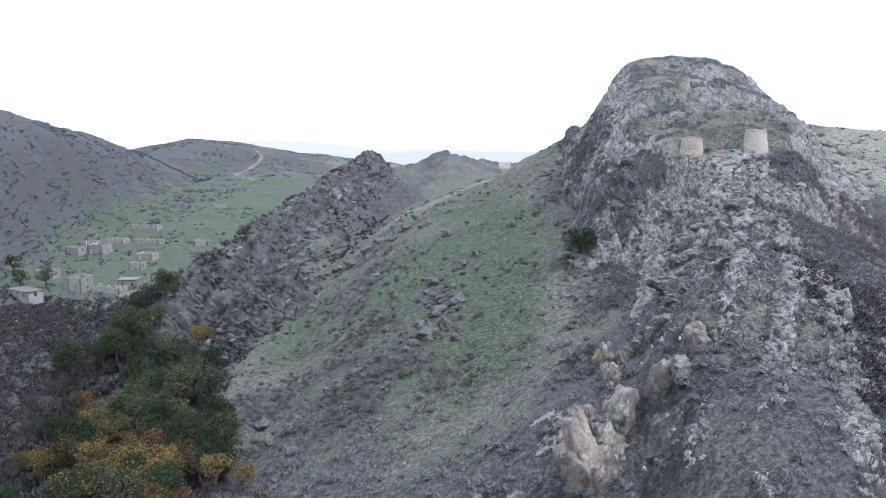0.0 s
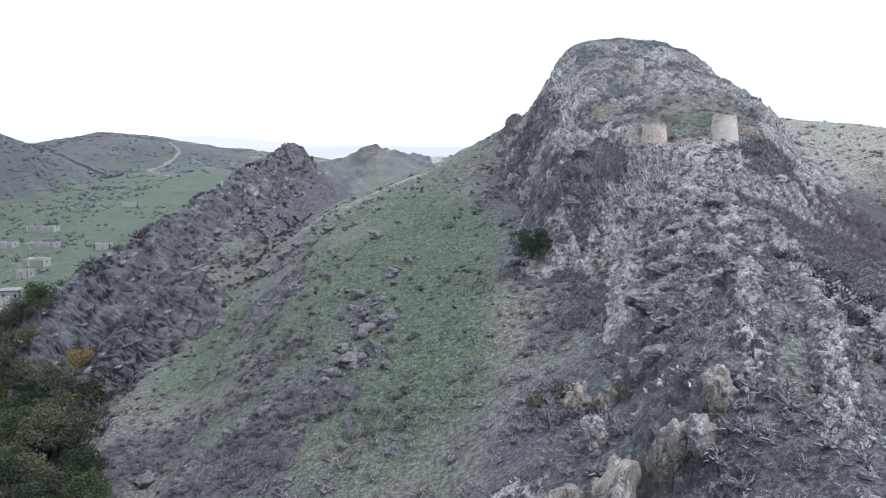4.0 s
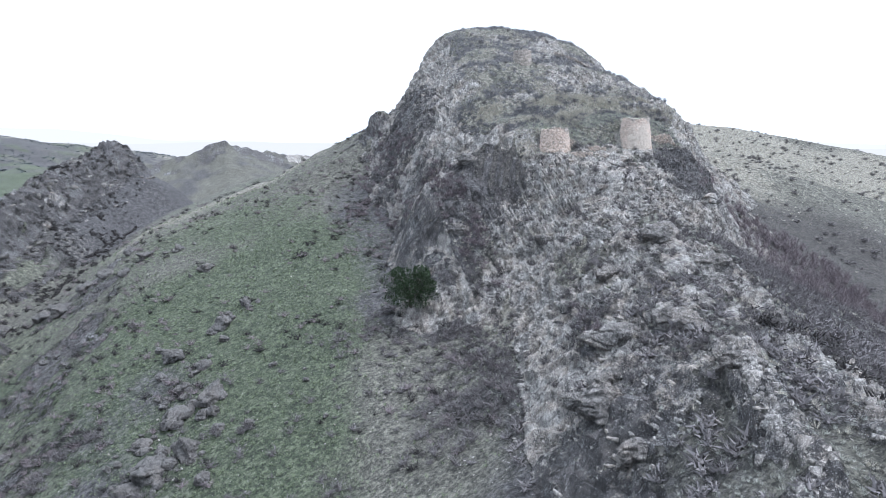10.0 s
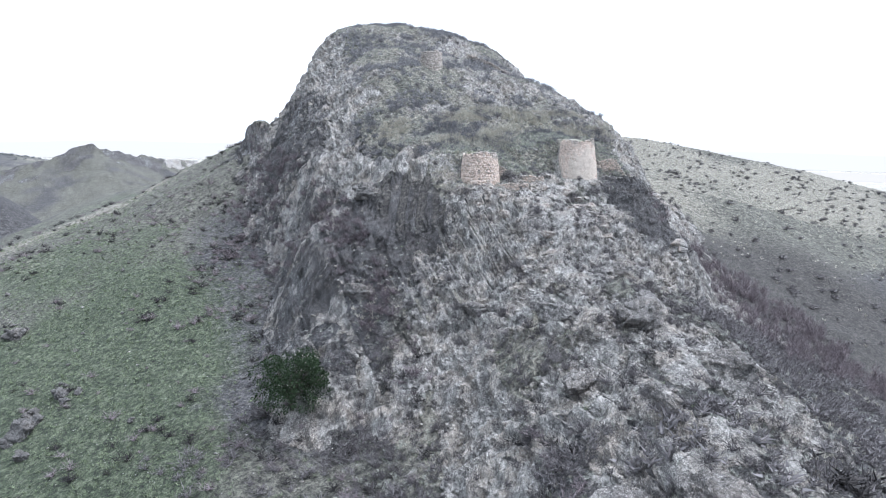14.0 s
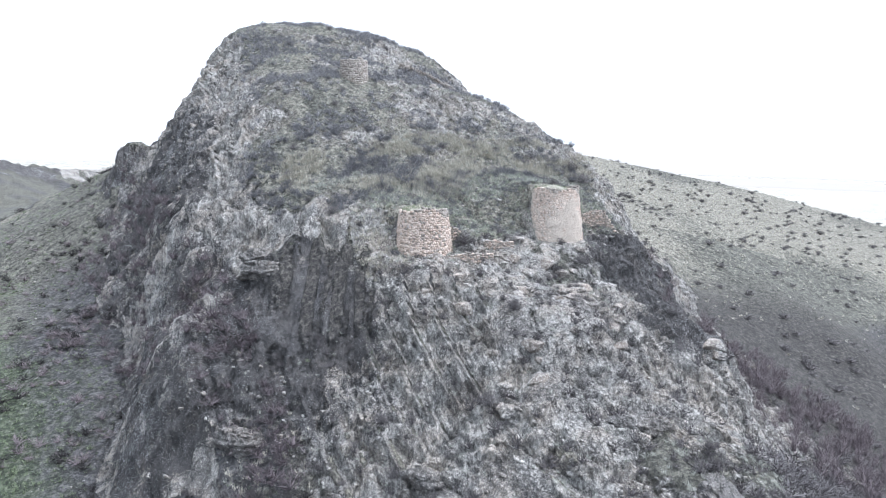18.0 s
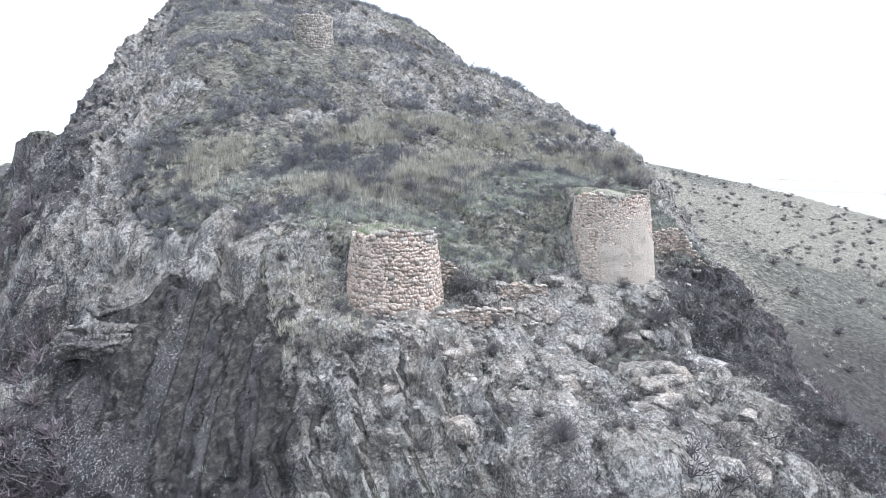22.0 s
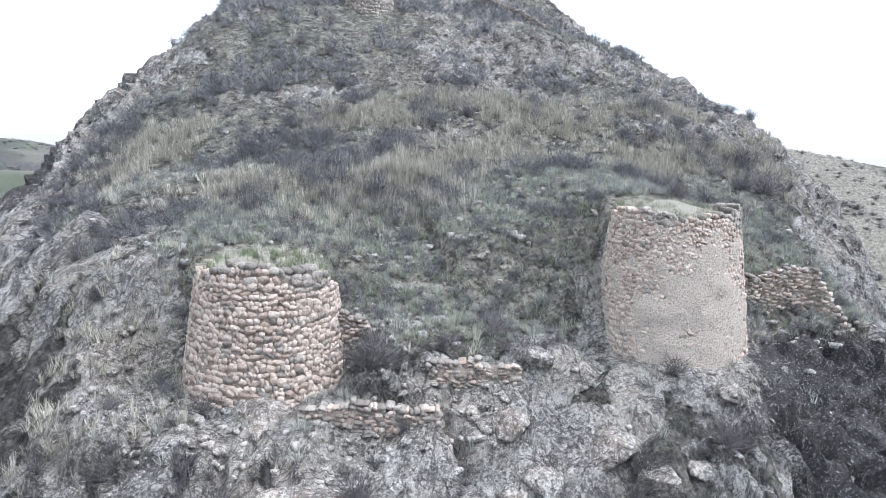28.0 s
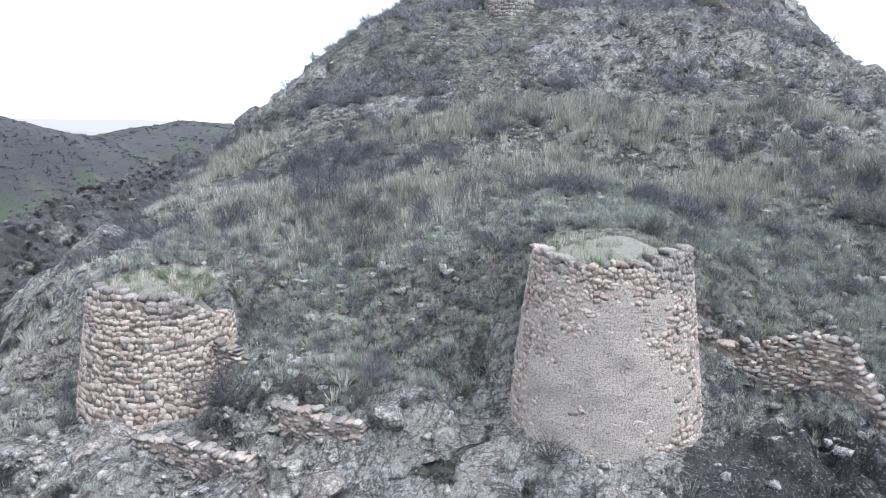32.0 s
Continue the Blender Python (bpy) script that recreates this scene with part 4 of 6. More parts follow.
p = scatter(24000, -45, 76, 40, 125, patchy * np.clip(scrub * 1.0 + 0.14, 0, 1) * (0.30 + 0.70 * soft_ground) * steep_ok * (1 - front) * (1 - 0.8 * rib) * step(40, 66, Y) * (1 - 0.6 * step(0.4, 0.8, rock)))
low_down = p[:, 1] < 95
strewn("scrub", BRUSH, p[low_down], rng.uniform(0.45, 1.0, int(low_down.sum())) ** 1.3 * 1.3, TWIG, "dense leafless grey scrub on the lower spur", "scrub", 0.85)
strewn("scrub", SHRUBS, p[~low_down], rng.uniform(0.45, 1.0, int((~low_down).sum())) ** 1.3 * 1.35, TWIG, "low leafless grey scrub scattered over the slope", "scrub", 0.8)
p = scatter(15000, -45, 34, 95, 230, patchy * np.clip(0.10 + 0.8 * scrub + 0.20 * step(8, -16, X) * step(190, 150, Y), 0, 1) * steep_ok)
strewn("scrub", SHRUBS, p[::2], rng.uniform(0.35, 1.3, len(p[::2])), RED_TWIG, "sparse purple-grey scrub on the grassy slope", "scrub", 0.7)
strewn("scrub", SHRUBS, p[1::2], rng.uniform(0.35, 1.3, len(p[1::2])), DARK_TWIG, "sparse dark scrub on the grassy slope", "scrub", 0.7)
p = scatter(15000, -150, -30, 50, 230, step(0, -6, X + 0.18 * (Y - 80) + 30) * np.clip(0.35 + 0.6 * scrub, 0, 1) * (1 - 0.8 * green) * step(50, 95, Y + 25 * wide) * step(-150, -120, X + 20 * wide) * (1 - 0.85 * step(0.3, 0.6, rock)))
strewn("scrub", BRUSH, p, rng.uniform(0.8, 2.4, len(p)), DARK_TWIG, "dense brush along the stream banks, shade put into its dark colour", "scrub", 0.9)
p = scatter(7000, -95, -20, 130, 310, step(34, 22, dc) * np.clip(0.15 + step(-0.05, 0.25, swathe) * 0.8, 0, 1))
strewn("scrub", BRUSH, p, rng.uniform(0.5, 1.3, len(p)), DARK_TWIG, "dark scrub between the rocks of the crag", "scrub", 0.8)
FAR_SHRUBS = [twig_ball(210 + k, 14, thick=0.16) for k in range(5)]
p = scatter(6000, -100, -20, 75, 165, foot)
strewn("scrub", BRUSH, p, rng.uniform(1.0, 2.4, len(p)), DARK_TWIG, "tangled brush filling the gully, shade put into its dark colour", "scrub", 1.0)
p = scatter(34000, -340, -140, 120, 600, (0.2 + 0.8 * step(-0.05, 0.25, fbm(X, Y, 14, 3, 69))) * np.clip(0.55 + 0.7 * scrub, 0, 1) * (1 - 0.8 * green))
strewn("scrub", FAR_SHRUBS, p, rng.uniform(0.5, 1.9, len(p)), HAZE_BLUE_SCRUB, "dark scrub over the far hillside, hazed blue-grey in its colour", "scrub", 0.7)
p = scatter(5000, -200, -60, 175, 420, step(-0.02, 0.22, fbm(X, Y, 9, 3, 77)) * (0.25 + 0.6 * step(240, 190, Y)))
strewn("scrub", FAR_SHRUBS, p, rng.uniform(0.7, 2.2, len(p)), HAZE_BLUE_SCRUB, "dark bushes between the fields of the valley", "scrub", 0.8)
p = scatter(9000, -310, 40, 560, 960, np.clip(0.25 + 0.8 * fbm(X, Y, 40, 3, 66), 0, 1))
strewn("scrub", FAR_SHRUBS, p, rng.uniform(0.8, 2.6, len(p)), HAZE_BLUE_SCRUB, "sparse scrub on the pale far hills", "scrub", 0.6)
p = scatter(3600, 74, 230, 100, 245, (0.25 + 0.6 * np.clip(fbm(X, Y, 13, 3, 67) + 0.3, 0, 1)) * (off_edge > 8))
strewn("scrub", [twig_ball(240 + k, 110, thick=0.04) for k in range(5)], p, rng.uniform(0.35, 1.15, len(p)), TWIG, "low grey shrubs dotting the dry eastern slope", "scrub", 0.7)
p = scatter(3600, 10, 34, 92, 190, step(1.5, 4, off_edge) * step(13, 8, off_edge + 6 * wide) * (side_m < 0) * (0.3 + 0.7 * step(-0.1, 0.15, swathe)))
strewn("scrub", SHRUBS, p, rng.uniform(0.5, 1.3, len(p)), RED_TWIG, "purple-grey thicket along the foot of the cliff", "scrub", 0.95)
p = scatter(24000, -25, 40, 90, 210, (0.25 + 0.75 * green) * soft_ground)
strewn("meadow_grass", TURF, p, rng.uniform(0.18, 0.42, len(p)), GRASS, "short green and grey winter grass in tufts", "grass", 0.8)
p = scatter(24000, 36, 76, 127, 200, (0.2 + 0.8 * step(-0.12, 0.18, swathe)) * step(1.0, -3, off_edge) * step(127, 131, Y) * step(230, 150, Y) * (0.30 + 0.70 * soft_ground) * steep_ok * (1 - np.clip(1.2 * blotch, 0, 0.95)))
strewn("sage_tufts", TUFTS, p, rng.uniform(0.16, 0.42, len(p)), SAGE, "grey-green tufts of dry herbs on the castle hill", "grass", 0.9)
p = scatter(16000, 26, 66, 55, 131, (0.12 + 0.7 * soft_ground) * steep_ok * (1 - np.clip(1.2 * blotch, 0, 0.95)))
strewn("sage_tufts", TUFTS, p, rng.uniform(0.16, 0.38, len(p)), SAGE, "grey-green tufts between the rocks of the spur", "grass", 0.9)
p = scatter(9000, 42, 68, 130, 141, terrace)
for share, (shapes, mat, label) in enumerate(((TUFTS, SAGE, "thick grey-green tufts on the terrace between the towers"), (TUFTS, TERRACE_GREEN, "green tufts on the terrace between the towers"), (FINE, HILL_TWIG, "purple-grey dwarf shrubs on the terrace between the towers"))):
    q = p[share::3] if share < 2 else p[share::6]
    strewn("sage_tufts" if share < 2 else "scrub", shapes, q, rng.uniform(0.18, 0.42, len(q)), mat, label, "grass" if share < 2 else "scrub", 0.9)
p = scatter(14000, 40, 74, 136, 150, np.clip(band * (0.62 + 1.8 * speck) + 0.5 * step(0.1, 0.3, tussock) * step(142, 146, Y), 0, 1) * steep_ok)
strewn("dry_grass", BLADES, p, rng.uniform(0.25, 0.62, len(p)), STRAW, "tall dry straw-coloured grass on the terrace", "grass")
p = scatter(300, 41, 44.5, 130, 135, 0.5 + 0 * rock)
strewn("dry_grass", BLADES, p, rng.uniform(0.2, 0.45, len(p)), STRAW, "dry grass beside the ruined tower", "grass")
p = scatter(22000, 30, 74, 60, 195, np.clip(0.06 + 0.9 * step(0.08, 0.3, tussock), 0, 1) * soft_ground * steep_ok)
strewn("dry_grass", BLADES, p, rng.uniform(0.18, 0.42, len(p)), STRAW, "scattered dry grass among the rocks", "grass")

# ---- shrubs that stand apart ----
SHRUB_MESHES = [mesh_from("shrub", *twig_ball(400 + k, 640, 1.0, 0.85, 0.0075), TWIG) for k in range(5)]
RED_MESHES = [mesh_from("shrub", *twig_ball(420 + k, 420, 0.8, 1.3, 0.008), RED_TWIG) for k in range(3)]


def shrub(x, y, size, meshes, label, group, tall=1.0):
    ob = new("shrub", meshes[int(rng.integers(len(meshes)))])
    ob.matrix_basis = pose(x, y, height(x, y) - 0.04, 0, 0, float(rng.uniform(0, 360))) @ Matrix.Diagonal((size, size, size * tall, 1))
    return tagged(ob, label, "shrub", group)


p = scatter(700, 84, 230, 120, 240, 0.55 * step(0.2, 0.6, dry) * (side_m > 0))
for x, y, _ in p[:110]:
    shrub(x, y, rng.uniform(0.6, 1.5), SHRUB_MESHES, "round leafless shrub on the dry eastern slope", "shrubs on the dry slope", 0.75)
p = scatter(500, 40, 72, 133, 185, on_back * steep_ok)
for x, y, _ in p[:80]:
    shrub(x, y, rng.uniform(0.3, 0.75), SHRUB_MESHES, "grey leafless shrub among tufts on the castle hill", "shrubs on the castle hill")
p = scatter(700, 28, 62, 95, 129, 0.6 * steep_ok)
for x, y, _ in p[:60]:
    shrub(x, y, rng.uniform(0.35, 0.9), SHRUB_MESHES, "grey leafless shrub rooted between the rocks", "shrubs below the castle")
p = scatter(300, 66, 82, 112, 128, 1 - 0.5 * rock)
for x, y, _ in p[:36]:
    shrub(x, y, rng.uniform(0.6, 1.3), RED_MESHES, "tall reddish leafless thicket at the cliff foot", "thicket at the cliff foot")

for x, y, size in ((48.7, 131.0, 1.05), (50.6, 131.2, 0.65), (52.2, 131.7, 0.75), (59.0, 133.9, 0.7), (66.8, 139.0, 1.2), (44.0, 130.4, 0.4), (42.6, 131.5, 0.45), (41.0, 137.0, 0.8), (47.3, 136.4, 0.55), (67.5, 141.5, 1.1)):
    shrub(x, y, size, SHRUB_MESHES, "dark leafless shrub beside the ruined towers", "shrubs by the towers")
p = scatter(9000, 36, 74, 137, 195, step(1.0, -3, off_edge) * steep_ok * (0.05 + 0.95 * step(0.05, 0.25, drift)))
near_by = p[:, 1] < 152
strewn("scrub", FINE, p[near_by], rng.uniform(0.3, 0.75, int(near_by.sum())), HILL_TWIG, "fine grey scrub above the towers", "scrub")
strewn("scrub", SHRUBS, p[~near_by], rng.uniform(0.3, 0.8, int((~near_by).sum())), HILL_TWIG, "small grey scrub over the castle hill", "scrub")
p = scatter(7000, 26, 70, 84, 131, 0.5 * step(1.9, 1.3, STEEP) * (0.3 + soft_ground) * (1 - np.clip(blotch, 0, 0.9)))
near_by = p[:, 1] > 121
strewn("scrub", FINE, p[near_by], rng.uniform(0.25, 0.65, int(near_by.sum())), TWIG, "fine grey scrub on the rock below the towers", "scrub")
strewn("scrub", SHRUBS, p[~near_by], rng.uniform(0.25, 0.8, int((~near_by).sum())), TWIG, "grey scrub in the rocks below the castle", "scrub")


# ---- boulders and outcrops ----
BOULDERS = [mesh_from("boulder", *rock_shape(500 + k, 4, 10, (1, 0.75 + 0.05 * k, 0.8), 0.15), MEADOW_ROCK) for k in range(7)]


def boulder(x, y, size, meshes=BOULDERS, tall=1.0, sink=0.35, label="weathered grey limestone boulder in the grass", group="boulders on the slope"):
    ob = new("boulder", meshes[int(rng.integers(len(meshes)))])
    ob.matrix_basis = pose(x, y, height(x, y) + size * tall * (0.72 - sink * 1.2), 0, 0, float(rng.uniform(0, 360))) @ Matrix.Diagonal((size, size, size * tall, 1))
    return tagged(ob, label, "boulder", group)


for x, y, s in ((-2.9, 114.2, 1.7), (0.6, 114.6, 1.4), (-4.6, 112.2, 0.9), (-2.0, 111.8, 0.7), (-6.0, 111.0, 0.8), (-4.0, 118.5, 0.9), (2.3, 122, 1.6), (-1.0, 121, 1.4), (-2.2, 116.8, 0.7),
                (-16.7, 110.8, 1.2), (-14.0, 110.9, 1.0), (-12.5, 108.5, 0.6), (3.8, 137, 1.3), (6.5, 140, 0.9), (-1.8, 134, 1.3), (1.5, 129, 0.9), (-0.5, 126, 0.8), (1.2, 158, 1.0), (-3.3, 172, 1.0)):
    boulder(x, y, s * 1.2, sink=0.5)
    for _ in range(6 if s > 0.8 else 2):
        boulder(x + float(rng.normal()) * s * 1.3, y + float(rng.normal()) * s * 1.3, s * float(rng.uniform(0.3, 0.65)), sink=0.45)
for x, y, s in ((-12, 172, 1.2), (-9, 176, 1.3), (-16, 180, 1.8), (-20, 183, 1.6), (-24, 181, 2.2), (-13, 186, 1.5), (-28, 186, 2.0), (-31, 166, 1.0), (-22, 160, 0.9), (-27, 150, 0.8), (-17, 150, 0.7),
                (-8, 148, 0.8), (-12, 142, 0.6), (-36, 190, 2.3), (-42, 186, 2.2), (-20, 132, 0.8), (-24, 121, 0.9), (-30, 112, 1.5), (-27, 105, 1.3), (-22, 98, 1.1), (-9, 102, 0.6), (-3, 96, 0.8)):
    boulder(x, y, s * 1.05, sink=0.5)
p = scatter(160, -20, 22, 100, 200, 0.6 + 0 * rock)
for x, y, _ in p[:50]:
    boulder(x, y, rng.uniform(0.15, 0.4))
PILLARS = [mesh_from("boulder", *rock_shape(540 + k, 4, 12, (0.85, 0.75, 1.0), 0.16), mat, True) for k, mat in enumerate((WARM_ROCK, WARM_ROCK, BLOCK_ROCK, BLOCK_ROCK, BLOCK_ROCK))]
for x, y, s, t in ((12.4, 58.4, 3.0, 1.25), (16.2, 62.6, 2.7, 1.2), (14.6, 60.2, 2.4, 1.0), (20.0, 63.2, 2.0, 1.5), (21.4, 61.5, 1.5, 1.1), (13.6, 63.5, 2.2, 1.1), (23.5, 63.5, 1.5, 1.2), (18.4, 78.5, 1.45, 1.3), (20.2, 76.5, 1.3, 1.1), (17.5, 70.5, 1.5, 1.0), (9.0, 56.0, 1.6, 1.0), (6.5, 60.5, 1.3, 0.9), (3.2, 62.5, 1.2, 0.9)):
    stained = (x, y) in ((12.4, 58.4), (18.4, 78.5))
    boulder(x, y, s * (1.2 if stained else 1.08), PILLARS[:2] if stained else PILLARS[2:], t, 0.28, "tall ochre-stained limestone block on the spur" if stained else "tall grey limestone block on the spur", "blocks on the spur")


OUTCROPS = [mesh_from("outcrop", *rock_shape(640 + k, 5, 26, (0.8, 1.25, 0.7), 0.11), ROCK, True) for k in range(6)]
for x, y, s, t in ((44.2, 104.2, 2.6, 1.1), (46.0, 106.5, 2.0, 0.9), (45.4, 98.4, 2.2, 0.8), (38.4, 96.4, 1.9, 0.8), (33.0, 92.8, 2.8, 1.0), (30.2, 89.0, 2.3, 1.0), (35.6, 89.0, 2.6, 0.6), (28.4, 86.4, 2.2, 1.1), (33.6, 80.4, 1.8, 0.8), (37.4, 101.8, 1.7, 0.8), (41.0, 109.4, 1.8, 0.8),
                   (38.6, 118.6, 1.6, 0.8), (31.4, 127.0, 1.8, 0.9), (29.4, 123.0, 1.7, 0.9), (35.6, 135.8, 2.0, 0.8), (36.6, 140.0, 1.8, 0.7), (47.4, 112.0, 1.6, 0.7), (27.0, 80.5, 1.8, 0.9), (24.5, 75.5, 1.7, 0.9)):
    o = boulder(x, y, s, OUTCROPS, t, 0.62, "weathered grey limestone outcrop standing out of the ridge", "outcrops on the ridge")
    o.name = "outcrop"
    tagged(o, category="outcrop")


BEDDED = [mesh_from("boulder", *rock_shape(660 + k, 4, 16, (1, 1.2, 0.8), 0.05), PALE_ROCK, True) for k in range(5)]
p = scatter(420, 43, 60, 117, 131, 0.5 * step(0.3, 0.6, rock) * (1 - np.clip(blotch + chute, 0, 1)))
for x, y, _ in p[:45]:
    boulder(x, y, float(rng.uniform(0.35, 0.9)), BEDDED, 0.8, 0.8, "pale rounded limestone block bedded in the rock face", "pale blocks below the towers")


# ---- broken rock lying on and standing out of the bedrock ----
CHUNKS = [shard(560 + k, (0.7, 1.2, 0.5)) for k in range(10)]
SLABS = [shard(580 + k, (0.45, 1.7, 0.75), 20) for k in range(10)]
PEBBLES = [shard(595 + k, (1, 0.8, 0.6), 12) for k in range(6)]
on_rock = step(0.35, 0.7, rock)
bare = on_rock * step(0.0, 0.25, speck + 0.35)
p = scatter(22000, 26, 70, 104, 133, 0.20 * bare * (1 - np.clip(blotch + 1.5 * chute + 0.8 * dark, 0, 0.97)))
strewn("broken_rock", CHUNKS, p, rng.uniform(0.22, 0.52, len(p)) ** 2, CHUNK_ROCK, "broken grey limestone covering the rock face", "rocks", turn=0.28, sink=0.2)
p = scatter(16000, 10, 56, 45, 112, 0.16 * bare)
strewn("broken_rock", SLABS, p, rng.uniform(0.22, 0.55, len(p)) ** 1.9, CHUNK_ROCK, "upright slabs of bedded limestone along the spur", "rocks", turn=0.28, sink=0.2)
BLOCKS = [shard(610 + k, (0.55, 0.6, 1.0), 14) for k in range(10)]
for line in RIBS:
    spots = []
    for (ax, ay), (bx, by) in zip(line[:-1], line[1:]):
        length = math.hypot(bx - ax, by - ay)
        for s in np.arange(0, length, 0.16):
            f, off = s / length, float(rng.normal()) * 0.45
            x, y = ax + (bx - ax) * f + off * (by - ay) / length, ay + (by - ay) * f - off * (bx - ax) / length
            px, py, pz, keep = on_ground(x, y, rib)
            if keep[0] > 0.3:
                spots.append((px[0], py[0], pz[0]))
    spots = np.array(spots)
    strewn("broken_rock", BLOCKS, spots, rng.uniform(0.32, 0.8, len(spots)), RIB_ROCK, "standing rib of blocky bedded limestone", "rocks", turn=-0.5, sink=0.5)
p = scatter(6500, 24, 74, 40, 96, step(1, 5, ds) * (0.85 - 0.7 * rib) * step(40, 62, Y + 0.3 * speck * 20) * step(92, 80, Y) * step(70, 52, X))
strewn("scrub", BRUSH, p, rng.uniform(0.5, 1.25, len(p)), DARK_TWIG, "dense grey scrub on the shaded side of the spur", "scrub", 0.85)
p = scatter(300, 64, 84, 108, 130, 1 - 0.5 * rock)
strewn("scrub", [twig_ball(430 + k, 160, 0.8, 1.2, 0.014) for k in range(4)], p, rng.uniform(0.6, 1.4, len(p)), RED_TWIG, "reddish leafless thicket below the cliff", "scrub")
p = scatter(14000, 34, 78, 138, 200, 0.35 * on_rock)
strewn("broken_rock", CHUNKS, p, rng.uniform(0.22, 0.5, len(p)) ** 2, CHUNK_ROCK, "broken limestone on the castle hill", "rocks", turn=0.28, sink=0.2)
p = scatter(9000, -80, -15, 138, 300, 0.10 * step(16, 9, np.minimum(dc, dl + 5)) * (0.25 + step(0.0, 0.3, speck)))
strewn("broken_rock", SLABS, p, rng.uniform(0.4, 1.0, len(p)), ROCK, "jagged limestone slabs on the crag", "rocks", turn=-0.5, sink=0.3)
p = scatter(9000, -25, 70, 80, 180, 0.5 * (1 - on_rock) * (1 - np.clip(blotch + 1.5 * chute + dark, 0, 1)) * (1 - 0.75 * meadow))
strewn("loose_stones", PEBBLES, p, rng.uniform(0.18, 0.46, len(p)) ** 2.0, CHUNK_ROCK, "pale loose stones scattered in the grass", "stones")
p = scatter(3800, 42, 70, 128, 150, step(1.0, -3, off_edge) * (0.25 + 0.75 * step(0, 0.3, speck + 0.15)) * (1 - np.clip(blotch, 0, 1)))
strewn("loose_stones", PEBBLES, p, rng.uniform(0.22, 0.5, len(p)) ** 2.2, CHUNK_ROCK, "fallen stones among the tufts between the towers", "stones")
p = scatter(16000, 76, 190, 110, 235, np.clip(dry, 0.15, 1) * (off_edge > 6) * (1 - 0.85 * soil))
strewn("dry_grass", BLADES[:3], p, rng.uniform(0.25, 0.6, len(p)), STRAW, "bleached dry grass on the eastern slope", "grass", 0.7)


# ---- the ruined castle ----
def stone_shape(seed):
    """A rough building stone about one unit across, pointing out along -y."""
    r = np.random.default_rng(seed)
    bm = bmesh.new()
    count = int(r.integers(5, 8))
    for k in range(count):
        a = 2 * math.pi * (k + 0.5 + r.uniform(-0.22, 0.22)) / count
        reach = 0.535 / (abs(math.cos(a)) ** 6 + abs(math.sin(a)) ** 6) ** (1 / 6) * r.uniform(0.84, 1.06)
        px, pz = math.cos(a) * reach, math.sin(a) * reach
        bm.verts.new((px * 0.97, 0.5, pz * 0.97))
        bm.verts.new((px, -0.41 + r.uniform(-0.02, 0.02), pz))
        bm.verts.new((px * 0.96, -0.46 + r.uniform(-0.02, 0.02), pz * 0.95))
    got = bmesh.ops.convex_hull(bm, input=bm.verts)
    bmesh.ops.delete(bm, geom=[q for q in got["geom_interior"] if isinstance(q, bmesh.types.BMVert)], context="VERTS")
    bmesh.ops.triangulate(bm, faces=bm.faces)
    bm.verts.index_update()
    v, f = np.array([q.co[:] for q in bm.verts]), np.array([[q.index for q in t.verts] for t in bm.faces])
    bm.free()
    return v, f


def stone_meshes(mat, seed):
    return [mesh_from("stone", *stone_shape(seed + k), mat) for k in range(12)]


STONES, OLD_STONES = stone_meshes(TOWER_STONE, 600), stone_meshes(OLD_STONE, 620)


def lay(stones, rest, places, parent, limit=300):
    """Lays stones: the first ones as parts of their own, the others joined. Each place is a matrix in the parent's space."""
    for k, (m, mesh) in enumerate(places):
        if k < limit:
            ob = new("stone", mesh)
            ob.parent, ob.matrix_basis = parent, m
    for mat in dict.fromkeys(mesh.materials[0] for _, mesh in places[limit:]):
        vs, fs, n = [], [], 0
        for m, mesh in places[limit:]:
            if mesh.materials[0] != mat:
                continue
            co = np.empty(len(mesh.vertices) * 3, np.float32)
            mesh.vertices.foreach_get("co", co)
            a = np.array(m)
            vs.append(co.reshape(-1, 3) @ a[:3, :3].T + a[:3, 3])
            ix = np.empty(len(mesh.polygons) * 3, np.int32)
            mesh.loops.foreach_get("vertex_index", ix)
            fs.append(ix.reshape(-1, 3) + n)
            n += len(vs[-1])
        ob = part("masonry", mesh_from("masonry", np.concatenate(vs), np.concatenate(fs), mat), mat, parent)
        ob["kind"] = "stuff"


